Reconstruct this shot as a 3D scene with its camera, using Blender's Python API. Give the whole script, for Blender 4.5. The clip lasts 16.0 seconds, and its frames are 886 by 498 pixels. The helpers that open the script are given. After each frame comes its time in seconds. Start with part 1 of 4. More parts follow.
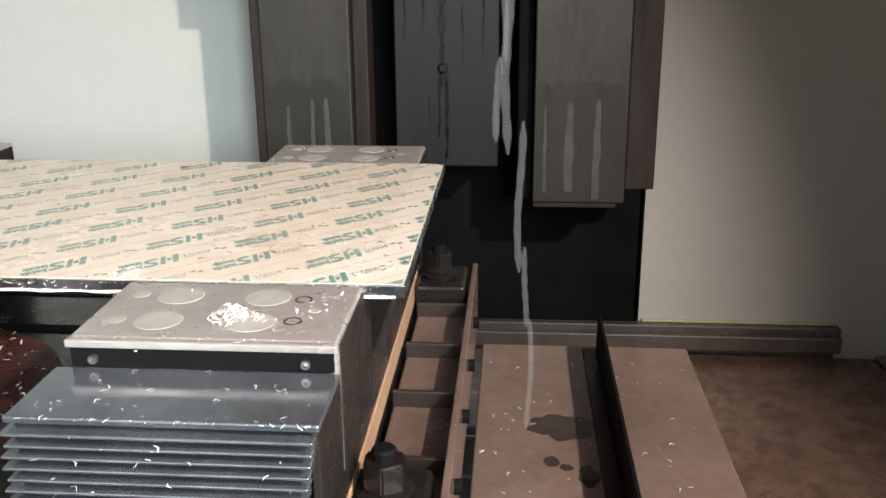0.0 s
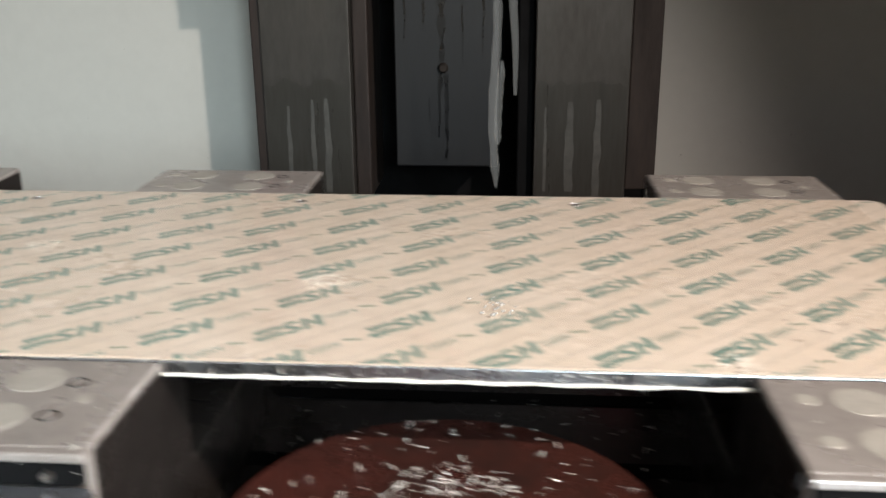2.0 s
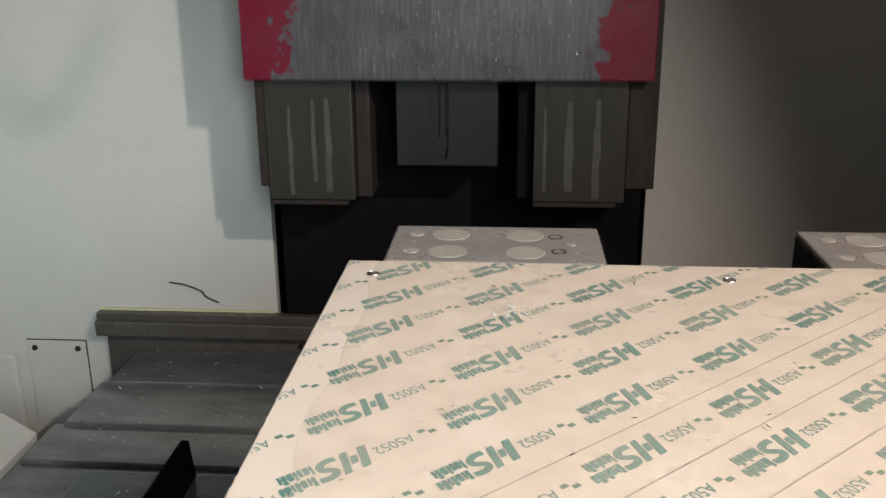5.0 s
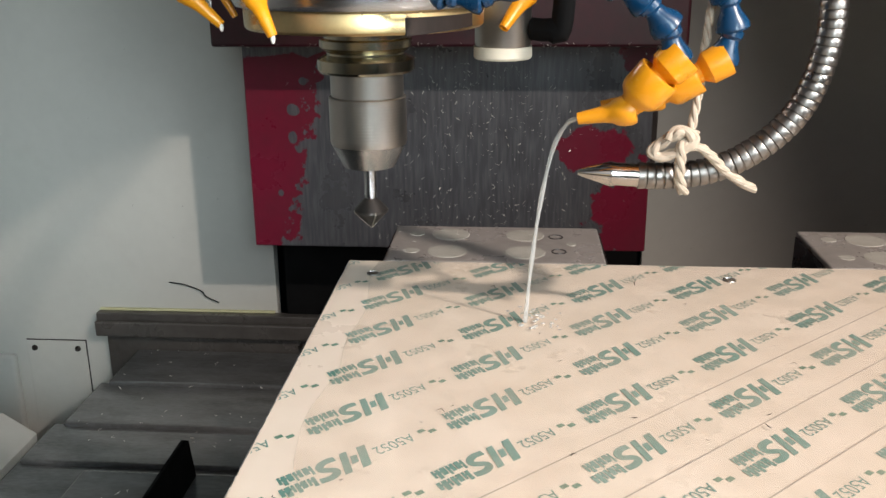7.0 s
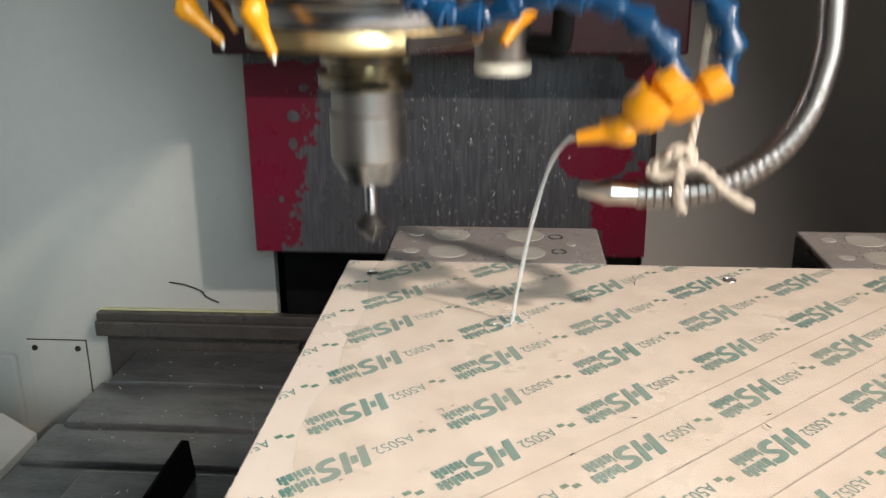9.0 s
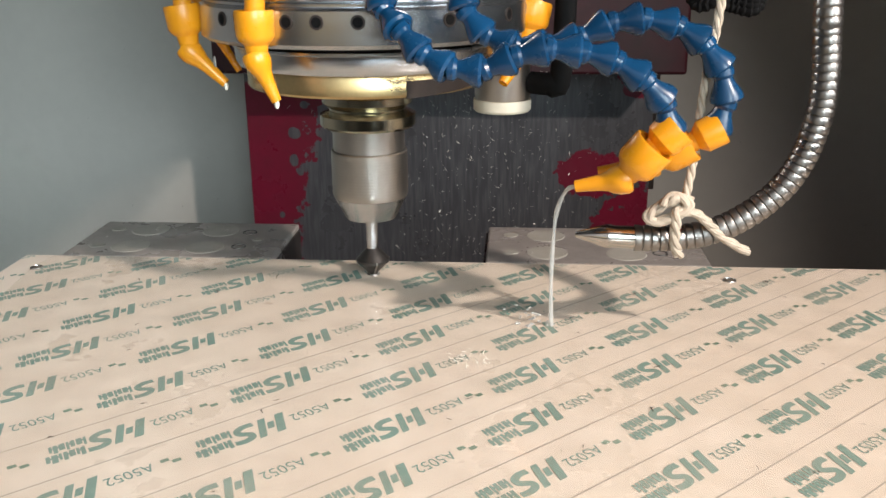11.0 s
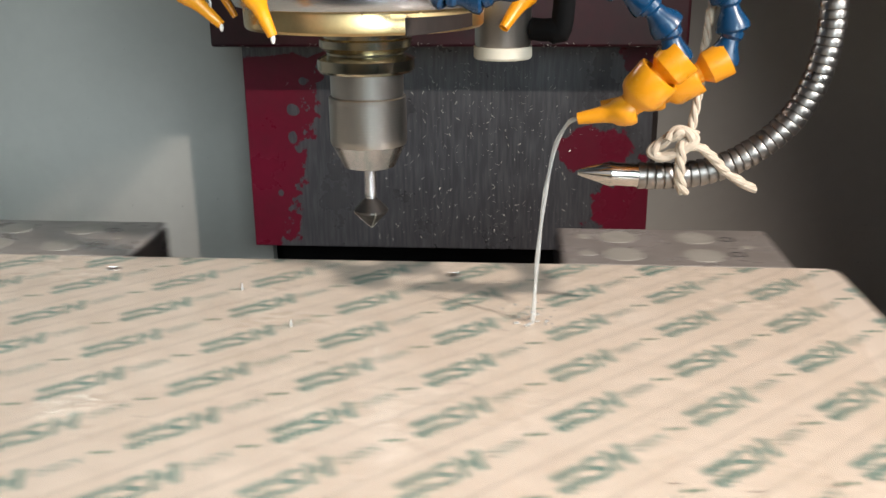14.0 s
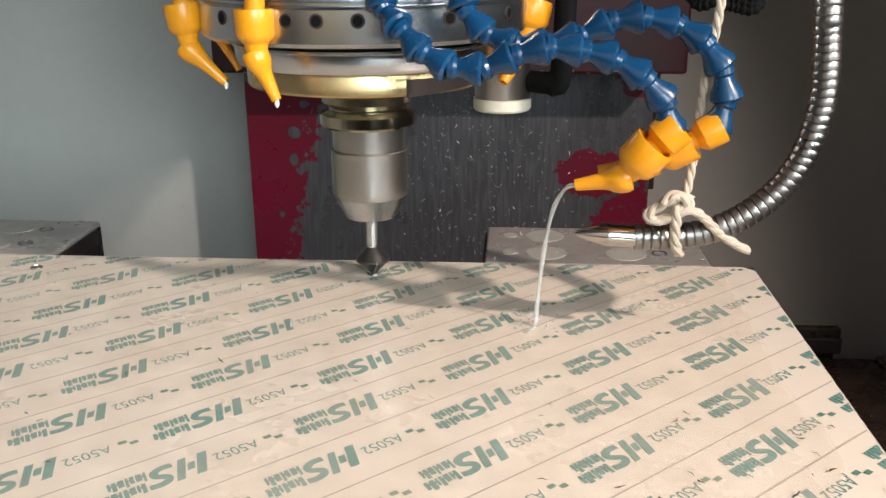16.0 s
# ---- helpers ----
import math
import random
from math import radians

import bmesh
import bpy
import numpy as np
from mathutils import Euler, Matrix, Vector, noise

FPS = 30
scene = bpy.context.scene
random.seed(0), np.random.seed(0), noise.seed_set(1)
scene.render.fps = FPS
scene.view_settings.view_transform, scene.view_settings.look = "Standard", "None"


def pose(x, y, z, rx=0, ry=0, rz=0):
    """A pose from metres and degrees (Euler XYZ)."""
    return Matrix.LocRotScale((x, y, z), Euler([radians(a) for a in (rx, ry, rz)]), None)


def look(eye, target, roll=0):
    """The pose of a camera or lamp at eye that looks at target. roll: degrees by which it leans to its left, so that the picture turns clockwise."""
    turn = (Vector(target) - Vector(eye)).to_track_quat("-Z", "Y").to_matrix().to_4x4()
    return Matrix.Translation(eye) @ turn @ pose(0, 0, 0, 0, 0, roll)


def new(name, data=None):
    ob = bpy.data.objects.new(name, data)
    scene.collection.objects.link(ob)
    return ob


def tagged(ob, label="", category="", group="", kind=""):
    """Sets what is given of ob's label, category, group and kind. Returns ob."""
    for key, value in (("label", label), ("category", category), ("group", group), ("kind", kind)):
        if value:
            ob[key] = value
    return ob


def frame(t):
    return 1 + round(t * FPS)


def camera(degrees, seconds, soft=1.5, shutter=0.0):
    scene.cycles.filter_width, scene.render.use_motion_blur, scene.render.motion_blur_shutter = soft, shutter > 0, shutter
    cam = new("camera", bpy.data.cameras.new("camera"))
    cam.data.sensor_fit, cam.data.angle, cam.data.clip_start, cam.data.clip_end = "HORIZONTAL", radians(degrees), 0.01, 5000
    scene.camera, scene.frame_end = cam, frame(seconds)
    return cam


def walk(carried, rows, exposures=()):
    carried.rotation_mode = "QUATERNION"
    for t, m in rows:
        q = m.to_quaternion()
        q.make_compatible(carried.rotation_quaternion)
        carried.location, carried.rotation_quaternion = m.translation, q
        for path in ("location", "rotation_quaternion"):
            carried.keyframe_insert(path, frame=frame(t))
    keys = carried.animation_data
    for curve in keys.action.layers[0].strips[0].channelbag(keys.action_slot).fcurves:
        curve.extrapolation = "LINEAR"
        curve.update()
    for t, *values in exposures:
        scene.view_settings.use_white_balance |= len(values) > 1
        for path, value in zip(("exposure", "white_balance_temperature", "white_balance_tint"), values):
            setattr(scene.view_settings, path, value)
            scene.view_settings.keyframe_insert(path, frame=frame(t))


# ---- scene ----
cam = camera(50.74, 16.0, soft=1.5, shutter=0.7)
CAM = pose(0, 0, 0.22, 71.716, 0, 4.517) @ pose(0, 0, 0, 0, 0, -0.471)
walk(cam, [(0.0, CAM), (16.0, CAM)], [(0.0, 0.85), (0.5, 0.80), (1.0, 0.55), (1.5, 0.30), (2.0, 0.25), (3.0, 0.15), (4.5, 0.0), (16.0, 0.0)])

# ---- light: warm work lamp at the front corner, added area lamps filling in as daylight ----
world = bpy.data.worlds.new("shop")
scene.world = world
world.use_nodes = True
wn = world.node_tree
sky = wn.nodes.new("ShaderNodeTexSky")
sky.sky_type, sky.sun_disc, sky.sun_elevation, sky.sun_rotation = "NISHITA", False, radians(35), radians(200)
wn.links.new(sky.outputs[0], wn.nodes["Background"].inputs[0])
wn.nodes["Background"].inputs[1].default_value = 0.05


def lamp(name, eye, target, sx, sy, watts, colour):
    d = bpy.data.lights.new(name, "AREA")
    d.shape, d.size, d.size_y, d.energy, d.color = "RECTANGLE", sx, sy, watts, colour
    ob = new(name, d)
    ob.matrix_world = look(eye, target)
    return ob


def spot(name, eye, target, cone, blend, radius, watts, colour):
    d = bpy.data.lights.new(name, "SPOT")
    d.spot_size, d.spot_blend, d.shadow_soft_size, d.energy, d.color = radians(cone), blend, radius, watts, colour
    ob = new(name, d)
    ob.matrix_world = look(eye, target)
    return ob


spot("work_lamp", (0.95, -0.20, 0.94), (-0.05, 0.56, 0.0), 66, 0.62, 0.03, 102, (1.0, 0.875, 0.785))
# Added fill lamp, aimed to brighten the left and miss the right back wall.
side_lamp = lamp("side_fill", (0.985, -0.25, 0.50), (-0.40, 0.33, 0.12), 0.7, 0.55, 3.2, (0.92, 0.97, 1.0))
side_lamp.data.spread = radians(84)
# Added cool area lamp at the door, narrowed to fill the left side.
door = lamp("door_fill", (0.28, -0.87, 0.50), (-0.62, 1.05, -0.05), 0.7, 0.6, 2.3, (0.80, 0.95, 1.0))
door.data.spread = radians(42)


# ---- materials ----
def mat(name, colour, rough=0.5, metal=0.0, dark=None, scale=8.0, amount=0.35, fine=120.0, bump=0.05,
        stretch=(1, 1, 1), coat=0.0, per=False, rough_var=0.12, brushed=0.0):
    m = bpy.data.materials.new(name)
    m.use_nodes = True
    nt = m.node_tree
    b = nt.nodes["Principled BSDF"]
    tc = nt.nodes.new("ShaderNodeTexCoord")
    mp = nt.nodes.new("ShaderNodeMapping")
    mp.inputs["Scale"].default_value = stretch
    nt.links.new(tc.outputs["Object"], mp.inputs[0])
    big = nt.nodes.new("ShaderNodeTexNoise")
    big.inputs["Scale"].default_value, big.inputs["Detail"].default_value = scale, 6
    big.inputs["Roughness"].default_value = 0.65
    sm = nt.nodes.new("ShaderNodeTexNoise")
    sm.inputs["Scale"].default_value, sm.inputs["Detail"].default_value = fine, 4
    for n in (big, sm):
        nt.links.new(mp.outputs[0], n.inputs["Vector"])
    add = nt.nodes.new("ShaderNodeMath")
    add.operation = "MULTIPLY_ADD"
    nt.links.new(sm.outputs[0], add.inputs[0])
    add.inputs[1].default_value = 0.35
    nt.links.new(big.outputs[0], add.inputs[2])
    ramp = nt.nodes.new("ShaderNodeMapRange")
    ramp.inputs["From Min"].default_value, ramp.inputs["From Max"].default_value = 0.42, 0.92
    nt.links.new(add.outputs[0], ramp.inputs[0])
    mix = nt.nodes.new("ShaderNodeMix")
    mix.data_type = "RGBA"
    dk = dark or tuple(c * (1 - amount) for c in colour)
    mix.inputs[6].default_value = (*colour, 1)
    mix.inputs[7].default_value = (*dk, 1)
    nt.links.new(ramp.outputs[0], mix.inputs[0])
    out = mix.outputs[2]
    if per:
        oi = nt.nodes.new("ShaderNodeObjectInfo")
        hs = nt.nodes.new("ShaderNodeHueSaturation")
        mr = nt.nodes.new("ShaderNodeMapRange")
        mr.inputs["To Min"].default_value, mr.inputs["To Max"].default_value = 0.8, 1.15
        nt.links.new(oi.outputs["Random"], mr.inputs[0])
        nt.links.new(mr.outputs[0], hs.inputs["Value"])
        nt.links.new(out, hs.inputs["Color"])
        out = hs.outputs[0]
    nt.links.new(out, b.inputs["Base Color"])
    rr = nt.nodes.new("ShaderNodeMapRange")
    rr.inputs["To Min"].default_value, rr.inputs["To Max"].default_value = max(0.03, rough - rough_var), min(1, rough + rough_var)
    nt.links.new(big.outputs[0], rr.inputs[0])
    rr.inputs["From Min"].default_value, rr.inputs["From Max"].default_value = 0.3, 0.7
    nt.links.new(rr.outputs[0], b.inputs["Roughness"])
    b.inputs["Metallic"].default_value = metal
    b.inputs["Coat Weight"].default_value = coat
    b.inputs["Coat Roughness"].default_value = 0.12
    if brushed:
        tg = nt.nodes.new("ShaderNodeTangent")
        tg.direction_type, tg.axis = "RADIAL", "Z"
        nt.links.new(tg.outputs[0], b.inputs["Tangent"])
        b.inputs["Anisotropic"].default_value = brushed
    if bump:
        bp = nt.nodes.new("ShaderNodeBump")
        bp.inputs["Strength"].default_value, bp.inputs["Distance"].default_value = bump, 0.002
        nt.links.new(add.outputs[0], bp.inputs["Height"])
        nt.links.new(bp.outputs[0], b.inputs["Normal"])
    return m


M = {}
M["white"] = mat("white_enamel", (0.56, 0.55, 0.51), 0.38, 0, amount=0.10, scale=3, fine=60, bump=0.02)
# For unseen walls and roof: grey instead of white to hold down bounce light.
M["grey"] = mat("low_bounce_grey", (0.24, 0.235, 0.225), 0.45, 0, amount=0.15, scale=3, fine=60, bump=0.02)
# Black parts, plus gap and recess shade put into colour; specular cut.
M["black"] = mat("black_part_and_recess_shade", (0.004, 0.004, 0.0045), 0.8, 0, amount=0.5, scale=10)
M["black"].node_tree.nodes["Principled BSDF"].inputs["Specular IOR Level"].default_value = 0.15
M["cover"] = mat("way_cover_steel", (0.29, 0.295, 0.30), 0.15, 0.5, dark=(0.12, 0.12, 0.12), scale=6, fine=90, bump=0.10, stretch=(1, 3, 1))
M["cover_brown"] = mat("oily_way_cover", (0.29, 0.205, 0.168), 0.20, 0.25, dark=(0.165, 0.110, 0.088), scale=5, fine=70, bump=0.10)
M["cover_speck"] = mat("speckled_way_cover", (0.37, 0.235, 0.175), 0.27, 0.45, dark=(0.110, 0.070, 0.054), scale=32, fine=150, bump=0.22, rough_var=0.2)
M["wet_patch"] = mat("dark_coolant_puddle", (0.055, 0.041, 0.035), 0.08, 0.1, amount=0.3, scale=20, fine=90, bump=0.02)
M["iron"] = mat("black_oily_iron", (0.022, 0.018, 0.0165), 0.28, 0.3, dark=(0.010, 0.008, 0.007), scale=20, fine=90, bump=0.08)
M["ledge"] = mat("dull_brown_steel_ledge", (0.150, 0.138, 0.128), 0.32, 0.4, dark=(0.075, 0.066, 0.060), scale=7, fine=80, bump=0.08, stretch=(1, 3, 1))
M["rib_iron"] = mat("brown_black_rib", (0.050, 0.036, 0.030), 0.32, 0.3, dark=(0.025, 0.018, 0.015), scale=14, fine=90, bump=0.06)
M["strip"] = mat("ground_steel_strip", (0.085, 0.078, 0.071), 0.42, 0.5, dark=(0.040, 0.036, 0.031), scale=5, fine=60, bump=0.03, stretch=(2.5, 1, 0.7))
M["strip_low"] = mat("wet_stained_strip", (0.060, 0.058, 0.052), 0.36, 0.4, dark=(0.040, 0.036, 0.030), scale=9, fine=60, bump=0.03, stretch=(5, 1, 0.6))
M["stain"] = mat("dried_coolant_streak", (0.108, 0.105, 0.096), 0.45, 0.3, amount=0.45, scale=20, fine=90, bump=0.02)
M["rust"] = mat("rusty_edge_and_notch_shade", (0.028, 0.016, 0.011), 0.68, 0.1, dark=(0.012, 0.008, 0.007), scale=12, fine=80, bump=0.15, stretch=(3, 1, 0.6))
M["column"] = mat("blue_grey_paint", (0.011, 0.0115, 0.0135), 0.45, 0.0, dark=(0.006, 0.0062, 0.007), scale=6, stretch=(4, 1, 0.6))
M["wet_black"] = mat("wet_black_run", (0.0062, 0.0062, 0.0070), 0.30, 0.0, amount=0.3, scale=30, bump=0.02)
M["steel"] = mat("satin_steel", (0.42, 0.395, 0.365), 0.34, 1.0, amount=0.12, scale=8, fine=300, bump=0.0, rough_var=0.04, brushed=0.5)
M["bright"] = mat("bright_machined_steel", (0.55, 0.565, 0.59), 0.24, 1.0, amount=0.12, scale=8, fine=200, bump=0.0, stretch=(1, 1, 4), rough_var=0.05, brushed=0.75)
M["bronze"] = mat("olive_tinted_flange_steel", (0.50, 0.465, 0.36), 0.13, 1.0, amount=0.2, scale=20, bump=0.01, brushed=0.6)
M["gold"] = mat("brass_ring", (0.72, 0.53, 0.27), 0.30, 1.0, dark=(0.52, 0.38, 0.19), scale=25, fine=300, bump=0.03, brushed=0.5)
M["carbide"] = mat("dark_carbide", (0.10, 0.09, 0.085), 0.38, 0.8, amount=0.3, scale=60)
# Wet jaw steel, its colour lightened for the lamp's reflection on the tops.
M["jaw"] = mat("wet_lit_jaw_steel", (0.46, 0.41, 0.38), 0.30, 0.35, dark=(0.30, 0.265, 0.24), scale=14, fine=120, bump=0.06)
# Dark steel parts, and the shaded copy of jaw steel for vise sides.
M["jaw_side"] = mat("dark_steel_and_side_shade", (0.052, 0.044, 0.040), 0.30, 0.5, dark=(0.022, 0.018, 0.016), scale=20, fine=100, bump=0.08)
M["spot"] = mat("dull_plug_steel", (0.45, 0.415, 0.365), 0.5, 0.15, amount=0.2, scale=60, fine=300)
M["table"] = mat("dark_oily_cast_iron", (0.05, 0.042, 0.038), 0.30, 0.4, dark=(0.02, 0.017, 0.015), scale=12, fine=120, bump=0.1)
M["channel"] = mat("brown_coolant_film", (0.22, 0.145, 0.118), 0.22, 0.2, dark=(0.120, 0.076, 0.060), scale=14, fine=100, bump=0.08)
M["tan"] = mat("tan_strip", (0.42, 0.26, 0.16), 0.5, 0, amount=0.25, scale=20, fine=100)
M["oxide"] = mat("red_oxide_paint", (0.082, 0.022, 0.016), 0.25, 0.0, dark=(0.022, 0.011, 0.009), scale=9, fine=90, bump=0.06, coat=0.5)
M["film"] = mat("cream_masking_film", (0.79, 0.68, 0.575), 0.33, 0, dark=(0.74, 0.625, 0.52), scale=9, fine=60, bump=0.02, coat=0.25)
M["edge"] = mat("cut_aluminium_edge", (0.72, 0.73, 0.75), 0.28, 1.0, amount=0.3, scale=30, fine=150, bump=0.08)
M["print"] = mat("green_print", (0.065, 0.215, 0.182), 0.4, 0, dark=(0.215, 0.325, 0.285), scale=16, fine=150, bump=0, coat=0.2)
M["print_dark"] = mat("dark_green_print", (0.05, 0.17, 0.11), 0.4, 0, dark=(0.20, 0.30, 0.22), scale=12, fine=150, bump=0, coat=0.2)
M["print_line"] = mat("grey_print_line", (0.26, 0.235, 0.20), 0.4, 0, dark=(0.50, 0.43, 0.36), scale=10, fine=50, bump=0)
M["blue"] = mat("blue_hose_plastic", (0.006, 0.050, 0.125), 0.24, 0, amount=0.3, scale=40, bump=0.01, per=True)
M["orange"] = mat("orange_nozzle_plastic", (0.80, 0.31, 0.010), 0.3, 0, amount=0.15, scale=40, bump=0.01)
M["rope"] = mat("cream_cotton_rope", (0.56, 0.465, 0.365), 0.8, 0, amount=0.3, scale=60, fine=400, bump=0.3)
M["nylon"] = mat("pale_nylon", (0.70, 0.66, 0.55), 0.5, 0, amount=0.15, scale=30)
M["chip"] = mat("bright_swarf", (0.85, 0.82, 0.76), 0.35, 0.4, amount=0.3, scale=200)
M["chip_dark"] = mat("dark_swarf", (0.10, 0.085, 0.07), 0.4, 0.5, amount=0.3, scale=200)
M["foam"] = mat("coolant_foam", (0.86, 0.82, 0.74), 0.35, 0, amount=0.12, scale=120, fine=600, bump=0.2)
M["guard"] = mat("wet_guard_plate", (0.52, 0.545, 0.59), 0.16, 0.85, dark=(0.22, 0.24, 0.27), scale=14, fine=90, bump=0.06)
M["headred"] = mat("dark_red_casting", (0.050, 0.006, 0.012), 0.38, 0, dark=(0.014, 0.004, 0.006), scale=9, fine=80, bump=0.08)
M["chrome"] = mat("polished_steel", (0.34, 0.315, 0.295), 0.36, 1.0, amount=0.35, scale=40, fine=200, bump=0.01)
M["polished"] = mat("polished_nozzle_steel", (0.62, 0.58, 0.54), 0.18, 1.0, amount=0.2, scale=40, fine=200, bump=0.01)
M["lime"] = mat("pale_sealant", (0.62, 0.60, 0.36), 0.6, 0, amount=0.2, scale=40)


def water_mat(name, white, alpha):
    m = bpy.data.materials.new(name)
    m.use_nodes = True
    b = m.node_tree.nodes["Principled BSDF"]
    b.inputs["Base Color"].default_value = (white, white, white * 0.97, 1)
    b.inputs["Roughness"].default_value = 0.15
    b.inputs["Transmission Weight"].default_value = 0.35
    b.inputs["IOR"].default_value = 1.33
    b.inputs["Alpha"].default_value = alpha
    return m


def panel_mat():
    """Red paint worn through to grey metal over the middle, streaked by coolant."""
    m = mat("worn_red_paint", (0.17, 0.010, 0.030), 0.32, 0, amount=0.3, scale=10, bump=0.03)
    nt = m.node_tree
    b = nt.nodes["Principled BSDF"]
    tc = nt.nodes.new("ShaderNodeTexCoord")
    sep = nt.nodes.new("ShaderNodeSeparateXYZ")
    nt.links.new(tc.outputs["Object"], sep.inputs[0])
    nz = nt.nodes.new("ShaderNodeTexNoise")
    nz.inputs["Scale"].default_value, nz.inputs["Detail"].default_value, nz.inputs["Roughness"].default_value = 34, 7, 0.66
    nt.links.new(tc.outputs["Object"], nz.inputs["Vector"])

    def math(op, a, c, d=None):
        n = nt.nodes.new("ShaderNodeMath")
        n.operation = op
        for i, v in enumerate((a, c, d)):
            if v is None:
                continue
            if isinstance(v, (int, float)):
                n.inputs[i].default_value = v
            else:
                nt.links.new(v, n.inputs[i])
        return n.outputs[0]

    X, Z = sep.outputs["X"], sep.outputs["Z"]
    rough = math("MULTIPLY_ADD", nz.outputs[0], 1.0, -0.5)

    def patch(cx, cz, rx, rz, ragged):
        """One where paint is left: a ragged oval."""
        u = math("POWER", math("MULTIPLY", math("SUBTRACT", X, cx), 1 / rx), 2.0)
        v = math("POWER", math("MULTIPLY", math("SUBTRACT", Z, cz), 1 / rz), 2.0)
        return math("LESS_THAN", math("MULTIPLY_ADD", rough, ragged, math("ADD", u, v)), 1.0)

    # paint left along one side, in the corner above, in a blot and along the lower end of the other side
    bound = math("MULTIPLY_ADD", Z, 0.235, -0.292)
    side = math("LESS_THAN", math("MULTIPLY_ADD", rough, 0.16, X), bound)
    bare = math("GREATER_THAN", math("MULTIPLY_ADD", rough, 0.05, Z), 0.024)
    side = math("SUBTRACT", side, bare)
    for spot_x, spot_z, rx, rz in ((-0.335, -0.057, 0.010, 0.009), (-0.318, -0.014, 0.007, 0.006), (-0.338, -0.100, 0.007, 0.010), (-0.362, -0.187, 0.004, 0.005), (-0.329, -0.118, 0.005, 0.006)):
        side = math("SUBTRACT", side, patch(spot_x, spot_z, rx, rz, 2.2))
    side = math("MAXIMUM", side, 0.0)
    other = math("MAXIMUM", patch(0.225, 0.030, 0.075, 0.042, 1.6), patch(0.118, -0.116, 0.055, 0.036, 3.4))
    other = math("MAXIMUM", other, patch(0.218, -0.225, 0.100, 0.100, 2.2))
    worn = math("SUBTRACT", 1.0, math("MAXIMUM", side, other))
    st = nt.nodes.new("ShaderNodeTexNoise")
    mp = nt.nodes.new("ShaderNodeMapping")
    mp.inputs["Scale"].default_value = (260, 1, 24)
    nt.links.new(tc.outputs["Object"], mp.inputs[0])
    nt.links.new(mp.outputs[0], st.inputs["Vector"])
    st.inputs["Scale"].default_value, st.inputs["Detail"].default_value = 1.0, 3
    grey = nt.nodes.new("ShaderNodeMix")
    grey.data_type = "RGBA"
    grey.inputs[6].default_value, grey.inputs[7].default_value = (0.112, 0.112, 0.123, 1), (0.185, 0.185, 0.197, 1)
    nt.links.new(math("MULTIPLY_ADD", st.outputs[0], 2.4, -0.9), grey.inputs[0])
    grey.clamp_factor = True
    mix = nt.nodes.new("ShaderNodeMix")
    mix.data_type = "RGBA"
    nt.links.new(worn, mix.inputs[0])
    nt.links.new(b.inputs["Base Color"].links[0].from_socket, mix.inputs[6])
    nt.links.new(grey.outputs[2], mix.inputs[7])
    nt.links.new(mix.outputs[2], b.inputs["Base Color"])
    nt.links.new(math("MULTIPLY", worn, 0.55), b.inputs["Metallic"])
    return m


def milky_mat():
    """Thin milky coolant: the print shows through it, paler where it stands deeper."""
    m = mat("milky_coolant", (0.82, 0.70, 0.565), 0.10, 0, amount=0.04, scale=10, fine=60, bump=0.05)
    nt = m.node_tree
    nz = nt.nodes.new("ShaderNodeTexNoise")
    nz.inputs["Scale"].default_value, nz.inputs["Detail"].default_value = 22, 3
    mr = nt.nodes.new("ShaderNodeMapRange")
    mr.inputs["From Min"].default_value, mr.inputs["From Max"].default_value = 0.3, 0.7
    mr.inputs["To Min"].default_value, mr.inputs["To Max"].default_value = 0.08, 0.30
    tc = nt.nodes.new("ShaderNodeTexCoord")
    nt.links.new(tc.outputs["Object"], nz.inputs["Vector"])
    nt.links.new(nz.outputs[0], mr.inputs[0])
    nt.links.new(mr.outputs[0], nt.nodes["Principled BSDF"].inputs["Alpha"])
    return m


M["milky"] = milky_mat()
M["water"] = water_mat("coolant_stream", 0.80, 0.55)
M["ribbon"] = water_mat("falling_coolant_ribbon", 0.55, 0.075)
M["thin"] = water_mat("thin_coolant", 0.7, 0.34)
M["jet"] = water_mat("foaming_coolant", 0.92, 0.85)
M["panel"] = panel_mat()


# ---- building helpers ----
def part(name, bm, material, parent=None, label="", smooth=False):
    me = bpy.data.meshes.new(name)
    bm.normal_update()
    bm.to_mesh(me)
    bm.free()
    mats = material if isinstance(material, (list, tuple)) else [material]
    for k in mats:
        me.materials.append(M[k])
    if smooth:
        me.polygons.foreach_set("use_smooth", [True] * len(me.polygons))
        me.set_sharp_from_angle(angle=radians(35))
    ob = new(name, me)
    if parent is not None:
        ob.parent = parent
    if label:
        ob["label"] = label
    return ob


def box(x0, x1, y0, y1, z0, z1, bev=0.0, bm=None, seg=2):
    b = bmesh.new()
    r = bmesh.ops.create_cube(b, size=1)
    bmesh.ops.scale(b, vec=(x1 - x0, y1 - y0, z1 - z0), verts=r["verts"])
    bmesh.ops.translate(b, vec=((x0 + x1) / 2, (y0 + y1) / 2, (z0 + z1) / 2), verts=r["verts"])
    if bev:
        bmesh.ops.bevel(b, geom=b.edges[:], offset=bev, segments=seg, affect="EDGES", profile=0.5)
    return merge(bm, b)


def merge(bm, b):
    if bm is None:
        return b
    me = bpy.data.meshes.new("tmp")
    b.to_mesh(me)
    b.free()
    bm.from_mesh(me)
    bpy.data.meshes.remove(me)
    return bm


